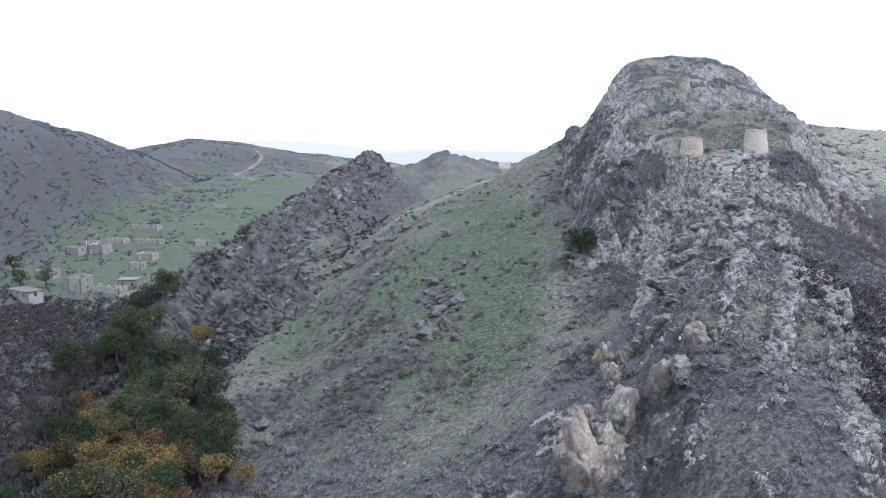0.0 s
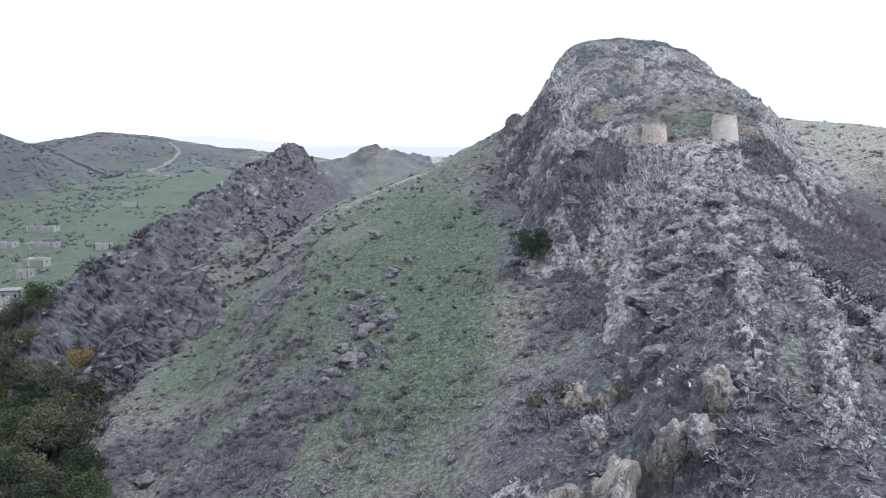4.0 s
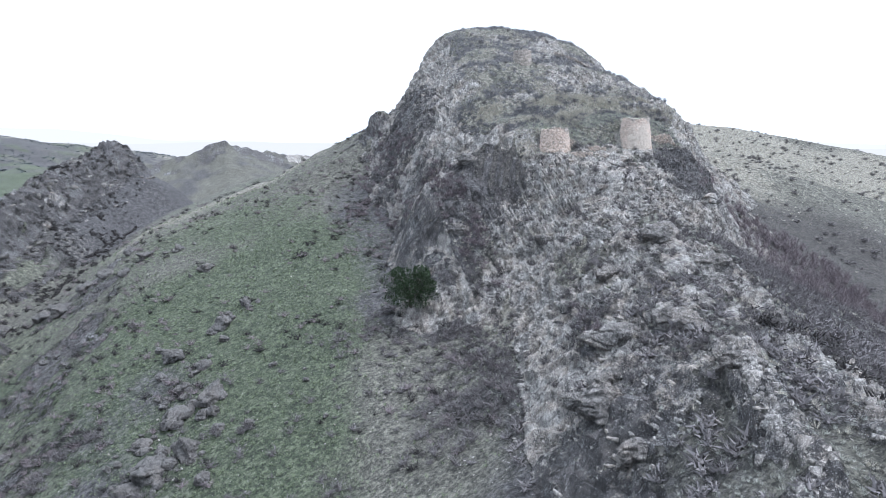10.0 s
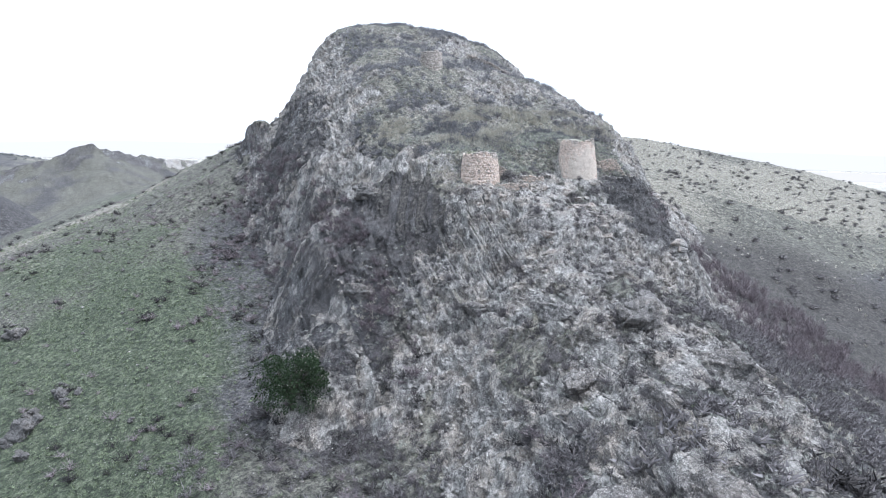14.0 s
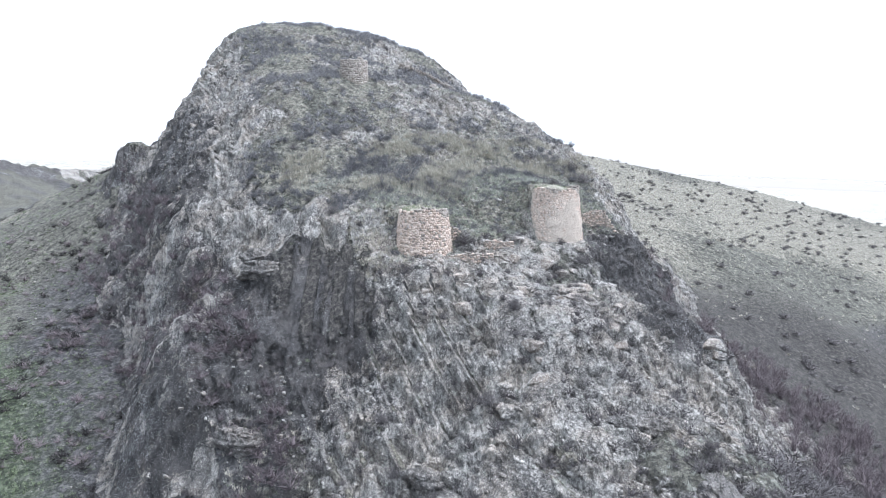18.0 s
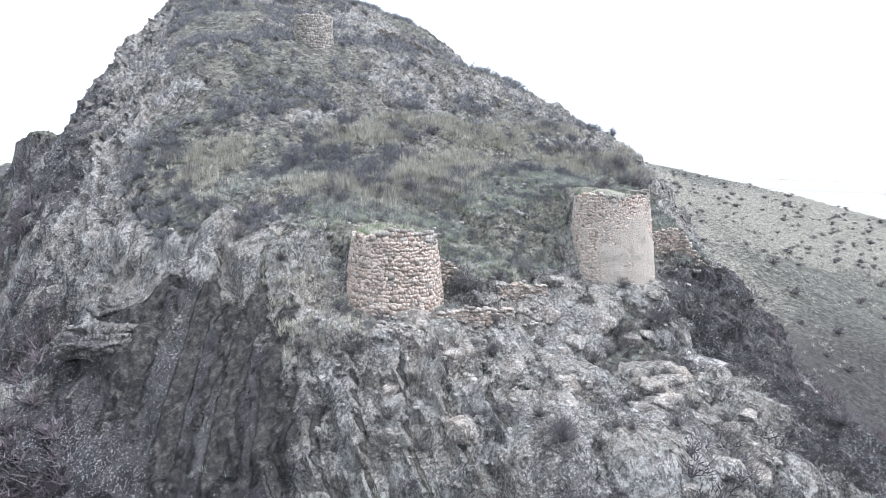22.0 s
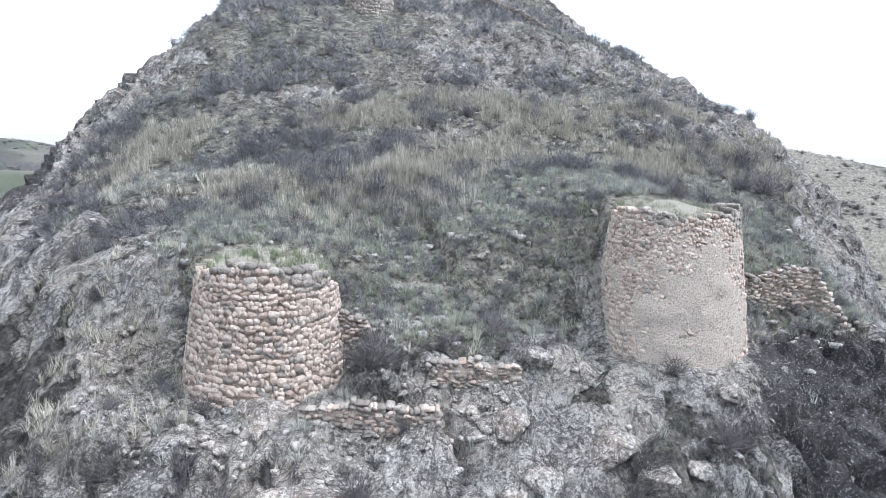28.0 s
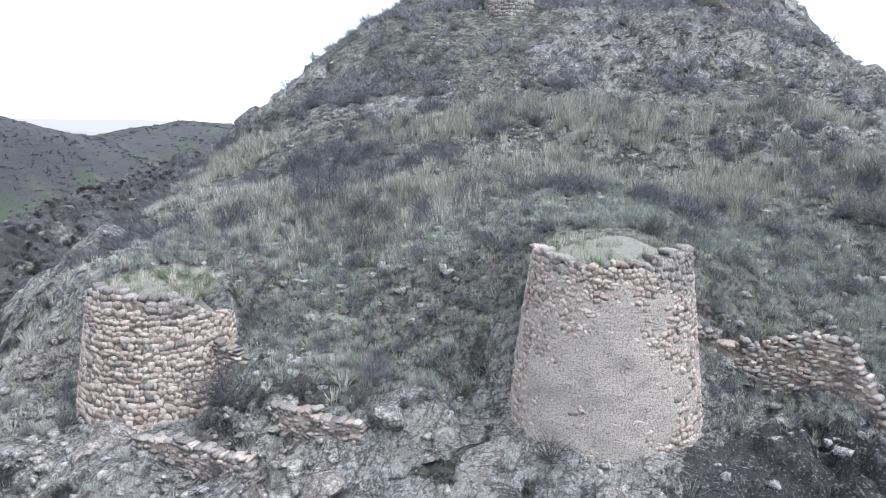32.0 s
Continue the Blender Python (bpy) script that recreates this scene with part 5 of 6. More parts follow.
def tower(name, x, y, z0, z1, r0, r1, stones, mat, label, arc=(-215, 35), mortar_at=None, worn=0.3, course=0.148, filling=JOINT, joint=0.024, broken=0.0):
    """A round battered tower of rubble in uneven courses, its top worn down and filled with earth."""
    t = empty(name, x, y, z0)
    tagged(t, label, "ruined tower")
    tall = z1 - z0

    def brink(deg):
        """The height of the broken top: uneven, and fallen in on the side of the slope."""
        a = radians(deg)
        return tall - worn * (0.5 + 0.5 * float(vnoise(math.cos(a) * 2 + x, math.sin(a) * 2, None, 12))) - broken * float(step(-55, -5, (deg + 180) % 360 - 180)) * float(step(130, 60, (deg + 180) % 360 - 180))

    # core of earth and mortar
    rings, sides = 40, 110
    verts, faces = [], []
    for k in range(rings + 1):
        for s in range(sides):
            a = 2 * math.pi * s / sides
            h = -1.2 + (brink(math.degrees(a)) - 0.08 + 1.2) * k / rings
            r = r0 + (r1 - r0) * h / tall - joint
            px, py = math.cos(a) * r, math.sin(a) * r
            push = 0.03 * float(vnoise(px * 2.3 + x, py * 2.3, h * 2.3, 9))
            if mortar_at:
                far = math.hypot((math.degrees(a) - mortar_at[0]) / mortar_at[1], (h - mortar_at[2]) / mortar_at[3]) + 0.42 * float(vnoise(px * 1.4, py * 1.4 + 5, h * 1.4, 19)) + 0.25 * float(vnoise(px * 4, py * 4 + 5, h * 4, 20))
                push += 0.044 * float(step(1.35, 0.75, far)) + 0.014 * float(step(2.2, 1.2, far)) + 0.030 * float(vnoise(px * 7, py * 7, h * 7, 21)) * float(step(1.6, 0.9, far))
            verts.append((math.cos(a) * (r + push), math.sin(a) * (r + push), h))
    for k in range(rings):
        for s in range(sides):
            q = k * sides + s, k * sides + (s + 1) % sides, (k + 1) * sides + (s + 1) % sides, (k + 1) * sides + s
            faces += [(q[0], q[1], q[2]), (q[0], q[2], q[3])]
    part("core", mesh_from("core", verts, faces, filling, True), filling, t, "crumbling lime mortar and rubble fill")
    cap_v, cap_f = [], []
    for k in range(6):
        for s in range(40):
            a, f = 2 * math.pi * s / 40, k / 5
            r = (r1 - 0.10) * (1 - f * 0.98)
            cap_v.append((math.cos(a) * r, math.sin(a) * r, (brink(math.degrees(a)) - 0.25) * (1 - f) + (tall - 0.3 - worn * 0.5) * f + 0.12 * (math.sin(a) * r + r1) * min(1, 3 * f) + 0.08 * float(vnoise(math.cos(a) * r * 2 + x, math.sin(a) * r * 2, None, 14))))
    for k in range(5):
        for s in range(40):
            q = k * 40 + s, k * 40 + (s + 1) % 40, (k + 1) * 40 + (s + 1) % 40, (k + 1) * 40 + s
            cap_f += [(q[0], q[1], q[2]), (q[0], q[2], q[3])]
    part("earth_fill", mesh_from("earth_fill", cap_v, cap_f, TOP_EARTH, True), TOP_EARTH, t, "earth and dry grass on the broken top")
    places = []
    h = -0.5
    while h < tall:
        c = course * rng.uniform(0.8, 1.25)
        a = arc[0] + rng.uniform(0, 8)
        r = r0 + (r1 - r0) * h / tall
        while a < arc[1]:
            wide = course * rng.choice((0.6, 0.8, 1.0, 1.25, 1.6)) * rng.uniform(0.85, 1.15)
            step_deg = math.degrees(wide / r)
            mid = a + step_deg / 2
            if h < brink(mid) - 0.9 * max(0.0, math.sin(radians(mid)) - 0.1) and rng.uniform() > 0.015:
                rad = r - 0.142 + rng.normal() * 0.010
                m = Matrix.Translation((math.cos(radians(mid)) * rad, math.sin(radians(mid)) * rad, h + c / 2 + rng.normal() * 0.028)) @ pose(0, 0, 0, rng.normal() * 3, rng.normal() * 15, mid + 90 + rng.normal() * 4)
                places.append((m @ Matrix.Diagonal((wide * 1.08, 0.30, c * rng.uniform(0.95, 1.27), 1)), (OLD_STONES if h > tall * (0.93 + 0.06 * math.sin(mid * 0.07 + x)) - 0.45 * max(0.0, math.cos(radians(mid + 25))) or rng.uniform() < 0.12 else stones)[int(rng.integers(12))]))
            a += step_deg
        h += c * 0.97
    # the side that faces the slope below comes first
    places.sort(key=lambda q: abs(q[0].translation.x + 0.25) - q[0].translation.y * 0.2 + (9 if q[0].translation.z < 0 else 0))
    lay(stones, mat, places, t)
    return t


def wall_run(name, line, thick, tall, stones, mat, label, course=0.075, drop=0.25, limit=160):
    """A low stretch of ruined rubble wall that follows the ground along a line of (x, y)."""
    x0, y0 = line[0]
    z0 = float(land(x0, y0))
    t = empty(name, x0, y0, z0)
    tagged(t, label, "ruined wall")
    places = []
    for (ax, ay), (bx, by) in zip(line[:-1], line[1:]):
        length, turn = math.hypot(bx - ax, by - ay), math.degrees(math.atan2(by - ay, bx - ax))
        za, zb = float(land(ax, ay)), float(land(bx, by))
        for row in range(2):
            h = -0.6
            while h < tall:
                c, s = course * rng.uniform(0.8, 1.2), rng.uniform(0, 0.2)
                while s < length:
                    wide = course * rng.uniform(1.0, 2.4)
                    f = (s + wide / 2) / length
                    px, py = ax + (bx - ax) * f, ay + (by - ay) * f
                    limit_h = tall * (0.65 + 0.5 * float(vnoise(px * 0.8, py * 0.8, None, 55)))
                    if h < limit_h and rng.uniform() > 0.2:
                        ground_z = float(land(px, py)) - z0 - drop
                        side = (row - 0.5) * thick + rng.normal() * 0.10
                        m = Matrix.Translation((px - x0 - math.sin(radians(turn)) * side, py - y0 + math.cos(radians(turn)) * side, ground_z + h + c / 2 + rng.normal() * 0.03)) @ pose(0, 0, 0, rng.normal() * 14, rng.normal() * 14, turn + rng.normal() * 25)
                        places.append((m @ Matrix.Diagonal((wide * rng.uniform(0.8, 1.15), rng.uniform(0.18, 0.32), c * rng.uniform(0.8, 1.3), 1)), stones[int(rng.integers(len(stones)))]))
                    s += wide
                h += c
    lay(stones, mat, places, t, limit)
    return t


def retaining_wall(line, label, course=0.095, limit=200):
    """A ruined wall with earth behind it, along (x, y, top, bottom): rough courses, the top and the face uneven."""
    x0, y0, _, z0 = line[0]
    t = empty("ruined_wall", x0, y0, z0)
    tagged(t, label, "ruined wall")
    places, back_v, back_f = [], [], []
    for (ax, ay, at, ab), (bx, by, bt, bb) in zip(line[:-1], line[1:]):
        length, turn = math.hypot(bx - ax, by - ay), math.degrees(math.atan2(by - ay, bx - ax))
        nx, ny = -(by - ay) / length, (bx - ax) / length
        n = len(back_v)
        back_v += [(px + nx * off - x0, py + ny * off - y0, pz - z0) for px, py, top, bottom in ((ax, ay, at, ab), (bx, by, bt, bb)) for off in (-0.055, 0.30) for pz in (bottom - 0.5, top - 0.22)]
        back_f += [(n, n + 4, n + 5), (n, n + 5, n + 1), (n + 1, n + 5, n + 7), (n + 1, n + 7, n + 3), (n + 2, n + 3, n + 7), (n + 2, n + 7, n + 6), (n, n + 1, n + 3), (n, n + 3, n + 2), (n + 4, n + 6, n + 7), (n + 4, n + 7, n + 5)]
        h = -0.4
        while h < max(at - ab, bt - bb) + 1.0:
            c, s = course * rng.uniform(0.7, 1.3), rng.uniform(-0.1, 0.1)
            while s < length:
                wide = course * rng.uniform(0.9, 2.3)
                f = min(1.0, (s + wide / 2) / length)
                px, py, top, bottom = (p + (q - p) * f for p, q in zip((ax, ay, at, ab), (bx, by, bt, bb)))
                if bottom + h < top - 0.22 * (0.5 + 0.5 * float(vnoise(px * 1.7, py * 1.7, None, 55))) and rng.uniform() > 0.03:
                    off = 0.06 + rng.normal() * 0.03
                    m = Matrix.Translation((px - x0 + nx * off, py - y0 + ny * off, bottom + h - z0 + c / 2 + rng.normal() * 0.02)) @ pose(0, 0, 0, rng.normal() * 7, rng.normal() * 8, turn + rng.normal() * 9)
                    places.append((m @ Matrix.Diagonal((wide * 1.08, 0.3, c * rng.uniform(0.95, 1.25), 1)), (STONES + OLD_STONES + OLD_STONES)[int(rng.integers(36))]))
                s += wide
            h += c * 0.96
    part("core", mesh_from("core", back_v, back_f, JOINT), JOINT, t, "earth and rubble fill")
    lay(STONES, OLD_STONE, places, t, limit)
    return t


tower("ruined_tower", 46.26, 132.75, 68.95, 72.3, 2.16, 1.70, STONES, TOWER_STONE, "round ruined tower of buff rubble stones on the rock edge", worn=0.28, broken=0.75)
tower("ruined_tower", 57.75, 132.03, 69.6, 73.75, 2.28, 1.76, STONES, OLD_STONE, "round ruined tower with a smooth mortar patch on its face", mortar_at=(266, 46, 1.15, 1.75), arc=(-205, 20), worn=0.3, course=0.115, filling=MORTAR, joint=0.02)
tower("ruined_tower", 54.1, 163.0, height(54.1, 161.6) - 0.3, 86.0, 1.65, 1.5, OLD_STONES, OLD_STONE, "stump of a ruined tower high on the castle hill", worn=0.5, course=0.2)

retaining_wall([(46.9, 130.2, 69.25, 68.3), (48.4, 129.75, 69.3, 68.2), (50.0, 129.35, 69.1, 68.1)], "low broken rubble wall on the rock below the towers")
retaining_wall([(50.1, 130.6, 70.0, 69.3), (51.3, 130.2, 70.0, 69.3), (52.3, 130.1, 69.95, 69.3)], "short run of rubble wall on the terrace edge")
retaining_wall([(47.9, 132.1, 71.1, 70.0), (48.6, 131.95, 70.75, 69.9), (49.3, 131.9, 70.35, 69.8)], "stub of rubble wall running on from the tower")
retaining_wall([(59.8, 132.6, 71.65, 70.5), (61.4, 132.6, 71.35, 70.4), (62.5, 132.5, 71.75, 70.1), (63.2, 132.2, 71.7, 69.6), (63.7, 131.7, 70.6, 69.2), (64.1, 131.2, 69.6, 68.9)], "rubble retaining wall with a broken end beside the tower")
wall_run("ruined_wall", [(64.0, 171.2), (66.0, 171.0), (68.5, 170.4), (71.0, 169.0)], 0.6, 0.8, OLD_STONES, OLD_STONE, "remains of a rubble wall near the hilltop")

for tx, ty, tz, tr, worn in ((46.26, 132.75, 72.3, 1.58, 0.28), (57.75, 132.03, 73.75, 1.64, 0.3)):
    a, rad = rng.uniform(0, 2 * math.pi, 420), tr * np.sqrt(rng.uniform(0, 1, 420))
    p = np.stack([tx + np.cos(a) * rad, ty + np.sin(a) * rad, tz - 0.36 - worn * 0.5 + 0.11 * (np.sin(a) * rad + tr)], -1)
    strewn("dry_grass", BLADES, p[:110], rng.uniform(0.14, 0.34, 110), STRAW, "dry grass growing on the broken tower top", "grass")
    strewn("sage_tufts", TUFTS, p[260:], rng.uniform(0.16, 0.32, 160), GRASS, "grey-green tufts on the broken tower top", "grass")


# ---- trees ----
def limb(verts, faces, a, b, ra, rb, sides=6):
    a, b = np.array(a, float), np.array(b, float)
    way = (b - a) / np.linalg.norm(b - a)
    p = np.cross(way, (0.3, 0.9, 0.1))
    p /= np.linalg.norm(p)
    q = np.cross(way, p)
    n = len(verts)
    for end, r in ((a, ra), (b, rb)):
        verts += [end + r * (math.cos(2 * math.pi * k / sides) * p + math.sin(2 * math.pi * k / sides) * q) for k in range(sides)]
    for k in range(sides):
        k1 = (k + 1) % sides
        faces += [(n + k, n + k1, n + sides + k1), (n + k, n + sides + k1, n + sides + k)]


def tree_kind(name, seed, leaf, tall, wide, leaves, label, leaf_size=0.24, trunk_part=0.35):
    """A tree at the origin: tapered trunk with limbs, and a crown of leaves in uneven clumps."""
    r = np.random.default_rng(seed)
    t = empty(name, 0, 0, 0)
    tagged(t, label, "tree")
    verts, faces = [], []
    mid = (r.normal() * 0.2, r.normal() * 0.2, tall * trunk_part)
    limb(verts, faces, (0, 0, -0.6), mid, 0.045 * tall, 0.03 * tall, 8)
    clumps = []
    for k in range(16):
        a, up = 2 * math.pi * k / 16 * 2.4 + r.normal() * 0.4, r.uniform(0.25, 1.0)
        rad = wide * math.sqrt(max(1 - (2 * up - 1.0) ** 2, 0.12)) * r.uniform(0.45, 0.95)
        end = (math.cos(a) * rad, math.sin(a) * rad, tall * (trunk_part * 0.8 + (0.97 - trunk_part * 0.8) * up))
        limb(verts, faces, mid, end, 0.016 * tall, 0.004 * tall, 5)
        clumps.append((end, wide * r.uniform(0.28, 0.5)))
    part("trunk", mesh_from("trunk", verts, faces, BARK), BARK, t)
    if name == "evergreen_bush":
        clumps += [((math.cos(k) * wide * 0.75, math.sin(k) * wide * 0.75, tall * 0.28), wide * 0.5) for k in range(7)]
    lv, lf = [], []
    for k in range(leaves):
        c, rad = clumps[k % len(clumps)]
        d = r.normal(size=3)
        d = d / np.linalg.norm(d) * rad * r.uniform(0.55, 1.08) ** 0.6
        at = np.array(c) + d * (1, 1, 0.8)
        s = leaf_size * r.uniform(0.6, 1.3)
        e, g = r.normal(size=3), r.normal(size=3)
        e, g = e / np.linalg.norm(e) * s, g / np.linalg.norm(g) * s
        n = len(lv)
        lv += [at - e * 0.6, at + g * 0.5, at + e * 0.7, at - g * 0.5]
        lf += [(n, n + 1, n + 2), (n, n + 2, n + 3)]
    part("crown", mesh_from("crown", lv, lf, leaf), leaf, t)
    return t


def plant(kind, x, y, size=1.0, group=""):
    ob = copy_thing(kind, pose(x, y, height(x, y), 0, 0, float(rng.uniform(0, 360))))
    ob.scale = (size, size, size * float(rng.uniform(0.9, 1.1)))
    if group:
        ob["group"] = group
    return ob


GREEN_A = tree_kind("tree", 701, LEAF_GREEN, 7.5, 3.2, 2200, "green leafy tree in the stream gully")
GREEN_B = tree_kind("tree", 702, LEAF_OLIVE, 8.0, 3.4, 2200, "olive-green tree in the stream gully")
YELLOW = tree_kind("tree", 703, LEAF_YELLOW, 6.5, 3.0, 1900, "yellow autumn tree in the stream gully")
RUST = tree_kind("tree", 704, LEAF_RUST, 5.5, 2.4, 900, "rust-brown autumn tree in the stream gully")
BARE = tree_kind("tree", 705, DARK_TWIG, 6.0, 2.8, 700, "thin grey nearly leafless tree in the gully", 0.2)
WOODS = {GREEN_A: ((-56, 141), (-53, 137), (-59, 146), (-63, 141), (-50, 131), (-55, 131), (-60, 128), (-37, 104), (-33, 101), (-36, 108), (-68, 120), (-146, 238), (-150, 243), (-154, 236), (-141, 232), (-72, 160), (-31, 95)),
         GREEN_B: ((-61, 136), (-52, 126), (-47, 118), (-57, 121), (-44, 112), (-66, 128), (-40, 100), (-42, 107), (-70, 150), (-66, 152), (-50, 111), (-137, 240), (-35, 96), (-47, 126)),
         YELLOW: ((-52, 106), (-57, 109), (-62, 112), (-50, 98), (-45, 97), (-54, 101), (-60, 103), (-66, 108), (-40, 94), (-46, 103), (-28, 93)),
         RUST: ((-70, 152), (-58, 116), (-49, 106), (-43, 100), (-38, 97), (-71, 141), (-52, 119), (-160, 232)),
         BARE: ((-73, 133), (-76, 127), (-72, 118), (-78, 140), (-81, 147), (-70, 112), (-62, 120), (-45, 108), (-39, 112), (-85, 158), (-92, 168), (-99, 178), (-108, 188))}
more = np.random.default_rng(31)
for k in range(120):
    y = float(more.uniform(84, 168))
    x = float(np.interp(y, [q[1] for q in GULLY], [q[0] for q in GULLY])) + float(more.normal()) * (9 if y < 125 else 6) + 3
    autumn = more.uniform() < (0.30 if y < 112 else 0.04)
    kinds = (YELLOW, YELLOW, RUST) if autumn else (GREEN_A, GREEN_A, GREEN_B, GREEN_B, BARE)
    pick = kinds[int(more.integers(len(kinds)))]
    WOODS[pick] = WOODS[pick] + ((x, y),)
for kind, spots in WOODS.items():
    for k, (x, y) in enumerate(spots):
        plant(kind, x, y, float(rng.uniform(0.5, 1.05)), "trees in the gully")
        for _ in range(1 if k < 14 and x > -90 else 0):
            plant(kind, x + float(rng.normal()) * 4, y + float(rng.normal()) * 4 - 2, float(rng.uniform(0.5, 0.85)), "trees in the gully")
    for o in (kind, *kind.children):
        bpy.data.objects.remove(o)
EVERGREEN = tree_kind("evergreen_bush", 720, LEAF_DARK, 4.8, 2.5, 11000, "dense dark evergreen bush at the foot of the cliff", 0.13, 0.2)
EVERGREEN.matrix_basis = pose(23.9, 121.2, height(23.9, 121.2) - 0.1)
tagged(EVERGREEN, category="bush")
for x, y in ((15.8, 83.5), (18.0, 83.4), (21.3, 76.2)):
    b = tree_kind("olive_bush", 730 + int(x), LEAF_OLIVE, 1.6, 0.9, 420, "small yellow-green bush among the rocks", 0.12, 0.15)
    tagged(b, category="bush", group="olive bushes")
    b.matrix_basis = pose(x, y, height(x, y) - 0.05)


# ---- the ruined village ----
def wall_with_openings(bm, length, tall, thick, openings, ragged, m):
    """A wall along x built round its openings (x0, x1, z0, z1), its top broken off unevenly."""
    edges = sorted({0.0, length, *(v for o in openings for v in o[:2]), *(length * k / 7 for k in range(1, 7))})
    edges = [e for k, e in enumerate(edges) if k == 0 or e - edges[k - 1] > 0.02]
    levels = sorted({-1.6, *(v for o in openings for v in o[2:])})
    for a, b in zip(edges[:-1], edges[1:]):
        top = tall - ragged * float(rng.uniform(0, 1))
        for k, low in enumerate(levels):
            last = k + 1 == len(levels) or levels[k + 1] > top - 0.05
            high = top if last else levels[k + 1]
            hole = any(o[0] < (a + b) / 2 < o[1] and o[2] < (low + high) / 2 < o[3] for o in openings)
            if not hole and high - low > 0.03:
                got = bmesh.ops.create_cube(bm, size=1.0)["verts"]
                bmesh.ops.transform(bm, verts=got, matrix=m @ Matrix.Translation(((a + b) / 2, thick / 2, (low + high) / 2)) @ Matrix.Diagonal((b - a, thick, high - low, 1)))
            if last:
                break
    bmesh.ops.remove_doubles(bm, verts=bm.verts, dist=0.002)


def house(x, y, turn, wide, deep, storeys, label, ragged=0.4, roofed=False, tall=2.7):
    h = empty("ruined_house", x, y, min(height(x + ox, y + oy) for ox in (-2, 2) for oy in (-2, 2)) + 0.2, turn)
    tagged(h, label, "ruined house", "houses of the ruined village")
    full = storeys * tall
    for side, (px, py, rot, length) in enumerate(((0, 0, 0, wide), (wide, 0, 90, deep), (wide, deep, 180, wide), (0, deep, 270, deep))):
        bm = bmesh.new()
        holes = []
        for s in range(storeys):
            count = max(1, int(length / 3.2))
            for k in range(count):
                c = length * (k + 0.5) / count
                door = s == 0 and side == 0 and k == 0
                holes.append((c - 0.38, c + 0.38, s * tall + (0.0 if door else 0.9), s * tall + 2.0))
        wall_with_openings(bm, length, full, 0.35, holes, ragged, Matrix.Translation((px, py, 0)) @ pose(0, 0, 0, 0, 0, rot))
        part("wall", bm, PLASTER, h)
    if roofed:
        bm = bmesh.new()
        got = bmesh.ops.create_cube(bm, size=1.0)["verts"]
        bmesh.ops.transform(bm, verts=got, matrix=Matrix.Translation((wide / 2, deep / 2, full + 0.08)) @ Matrix.Diagonal((wide + 0.4, deep + 0.4, 0.2, 1)))
        part("roof", bm, ROOF, h)
    bm = bmesh.new()
    got = bmesh.ops.create_cube(bm, size=1.0)["verts"]
    bmesh.ops.transform(bm, verts=got, matrix=Matrix.Translation((wide / 2, deep / 2, -0.2)) @ Matrix.Diagonal((wide - 0.3, deep - 0.3, 0.4, 1)))
    part("floor", bm, OLD_STONE, h, "rubble-strewn earth floor")
    return h


house(-129.5, 239.9, -24, 6.0, 5.5, 2, "roofless two-storey house of pale plastered stone", 0.6, False, 2.7)
house(-121.0, 238.6, -14, 11, 5.0, 1, "long roofless stone building with broken walls", 0.9, False, 2.7)
house(-114.0, 243.3, 6, 6.5, 5.0, 1, "low stone house with a flat slab roof", 0.3, True, 3.0)
house(-125.8, 285.9, -16, 7.5, 5, 1, "small pale ruin with empty windows", 0.3, False, 2.7)
house(-157.8, 292.2, -20, 6.5, 5, 1, "small pale ruin on the hillside", 0.4, False, 2.7)
house(-150.7, 296.3, -20, 8, 6, 1, "pale roofless house with a doorway", 0.4, False, 4.0)
house(-139.0, 315.5, -10, 12, 5, 1, "long low ruin in the grass", 0.6, False, 2.5)
house(-120.5, 268.0, -10, 4.5, 4, 1, "square ruined outbuilding of pale stone", 0.4, False, 3.2)
house(-155.5, 350.8, -12, 14, 5, 1, "distant roofless building above the village", 0.8, False, 2.6)
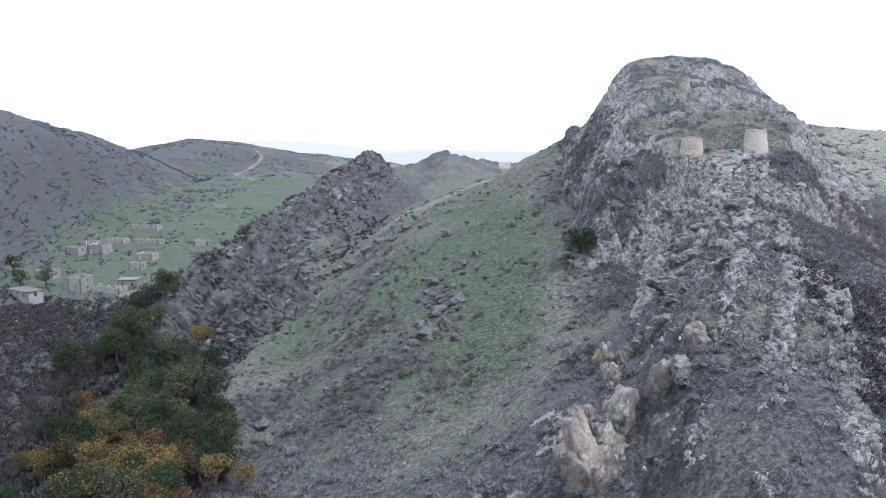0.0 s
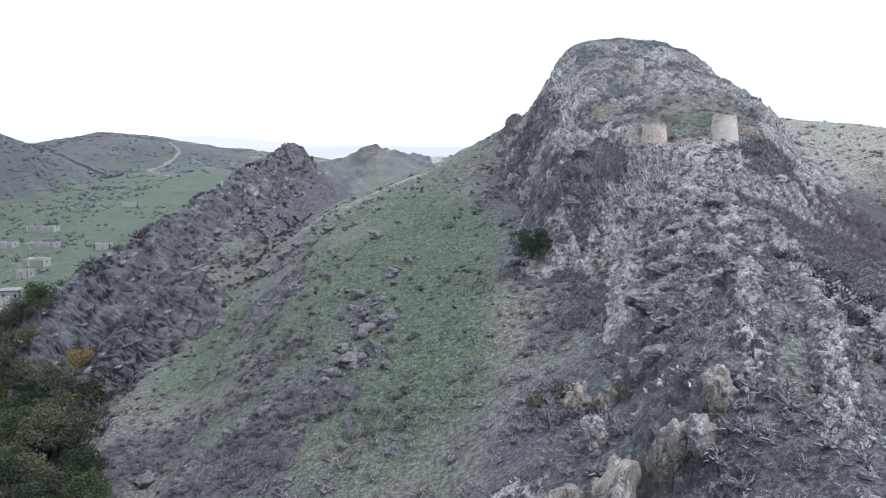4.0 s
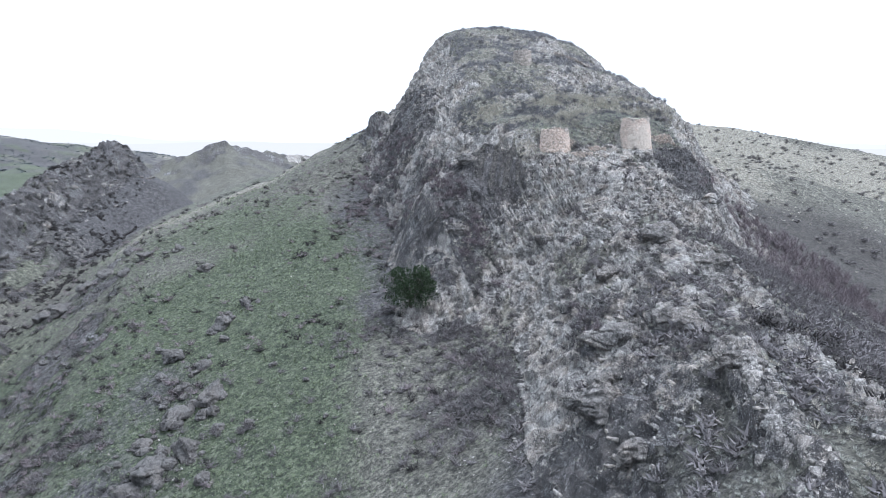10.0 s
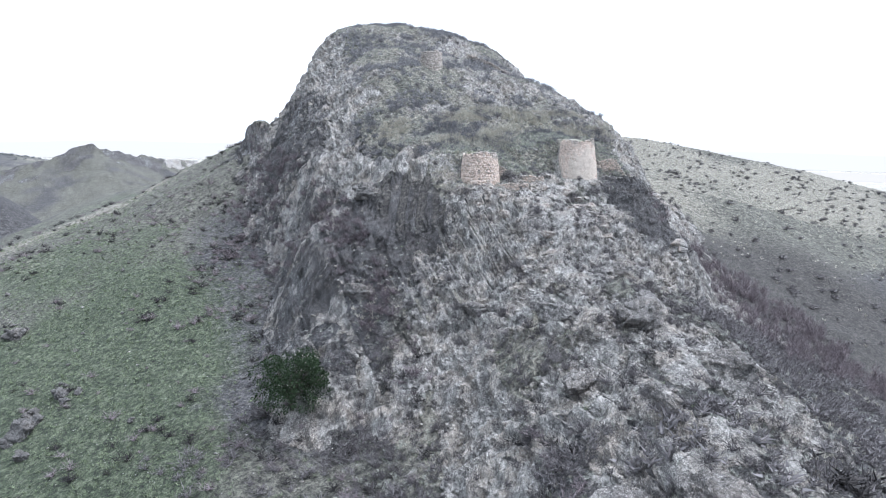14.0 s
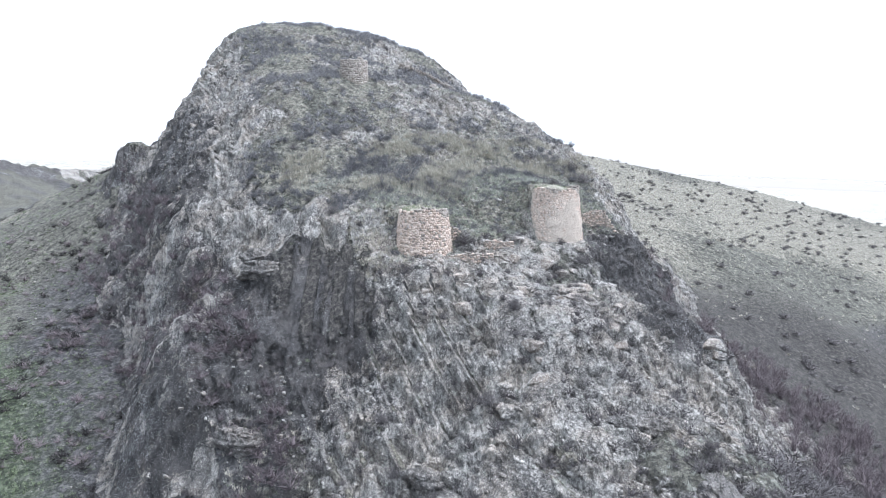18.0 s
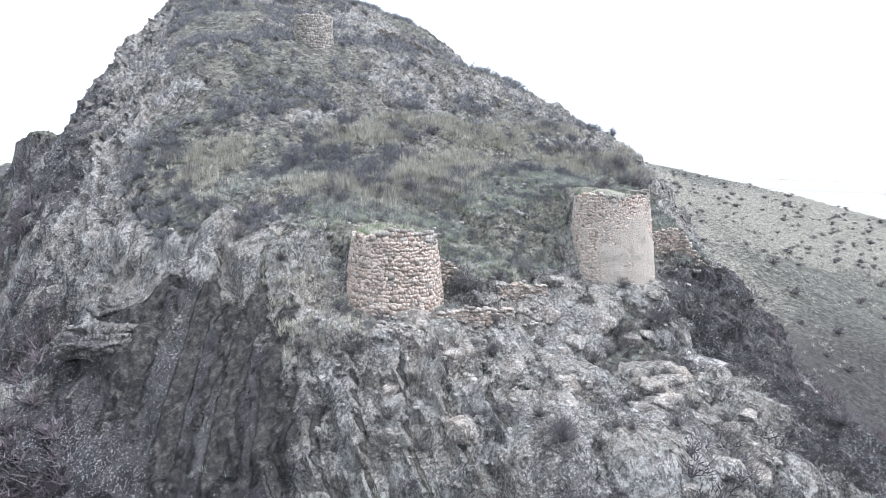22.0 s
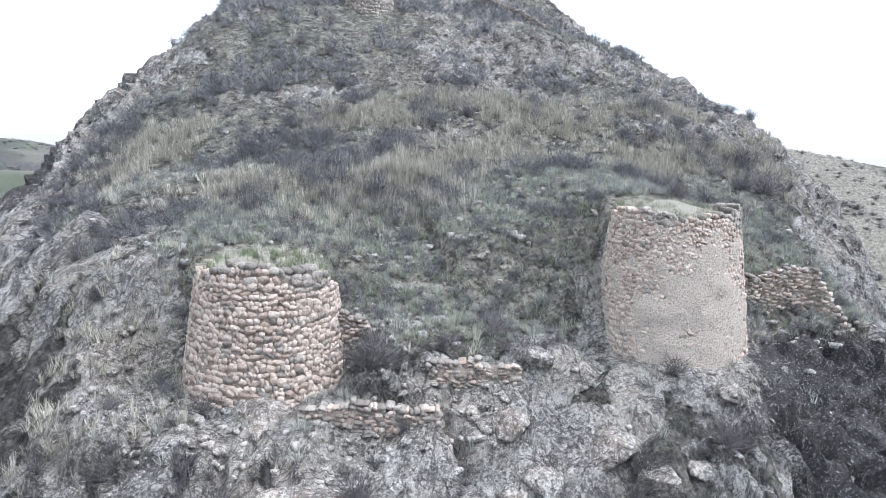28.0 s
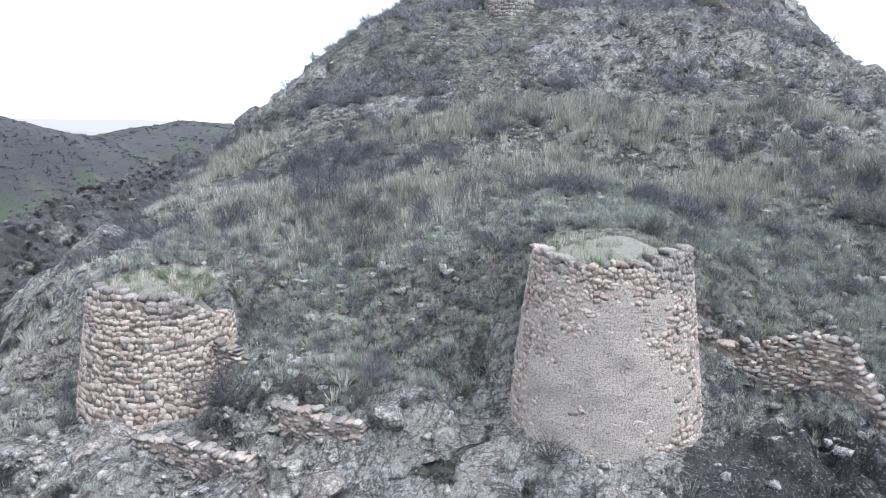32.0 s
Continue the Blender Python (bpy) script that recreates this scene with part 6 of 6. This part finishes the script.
house(-148.9, 254.8, -25, 7, 5, 1, "pale ruin beside dark trees", 0.5, False, 2.7)
house(-136.8, 217.7, -30, 11, 5, 1, "low ruined barn by the stream", 0.3, True, 2.4)
house(-111.4, 313.0, 0, 6, 4, 1, "small ruin at the edge of the fields", 0.5, False, 2.6)
house(-137.6, 421.6, 0, 9, 5, 1, "low ruin at the far end of the fields", 0.7, False, 2.6)
house(-153.1, 317.9, -14, 9, 5, 1, "tumbled roofless house among heaps of stone", 0.9, False, 2.5)
house(-160.3, 309.7, -14, 6, 5, 1, "low ruined walls of a small house", 0.9, False, 2.2)
for k in range(26):
    x, y = float(rng.uniform(-165, -95)), float(rng.uniform(240, 420))
    boulder(x, y, float(rng.uniform(0.5, 1.3)), label="heap of pale fallen masonry in the village", group="masonry heaps")

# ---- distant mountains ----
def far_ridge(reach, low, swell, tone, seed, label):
    """Hazy hills all round the horizon, self-glowing, with the haze put into their tone."""
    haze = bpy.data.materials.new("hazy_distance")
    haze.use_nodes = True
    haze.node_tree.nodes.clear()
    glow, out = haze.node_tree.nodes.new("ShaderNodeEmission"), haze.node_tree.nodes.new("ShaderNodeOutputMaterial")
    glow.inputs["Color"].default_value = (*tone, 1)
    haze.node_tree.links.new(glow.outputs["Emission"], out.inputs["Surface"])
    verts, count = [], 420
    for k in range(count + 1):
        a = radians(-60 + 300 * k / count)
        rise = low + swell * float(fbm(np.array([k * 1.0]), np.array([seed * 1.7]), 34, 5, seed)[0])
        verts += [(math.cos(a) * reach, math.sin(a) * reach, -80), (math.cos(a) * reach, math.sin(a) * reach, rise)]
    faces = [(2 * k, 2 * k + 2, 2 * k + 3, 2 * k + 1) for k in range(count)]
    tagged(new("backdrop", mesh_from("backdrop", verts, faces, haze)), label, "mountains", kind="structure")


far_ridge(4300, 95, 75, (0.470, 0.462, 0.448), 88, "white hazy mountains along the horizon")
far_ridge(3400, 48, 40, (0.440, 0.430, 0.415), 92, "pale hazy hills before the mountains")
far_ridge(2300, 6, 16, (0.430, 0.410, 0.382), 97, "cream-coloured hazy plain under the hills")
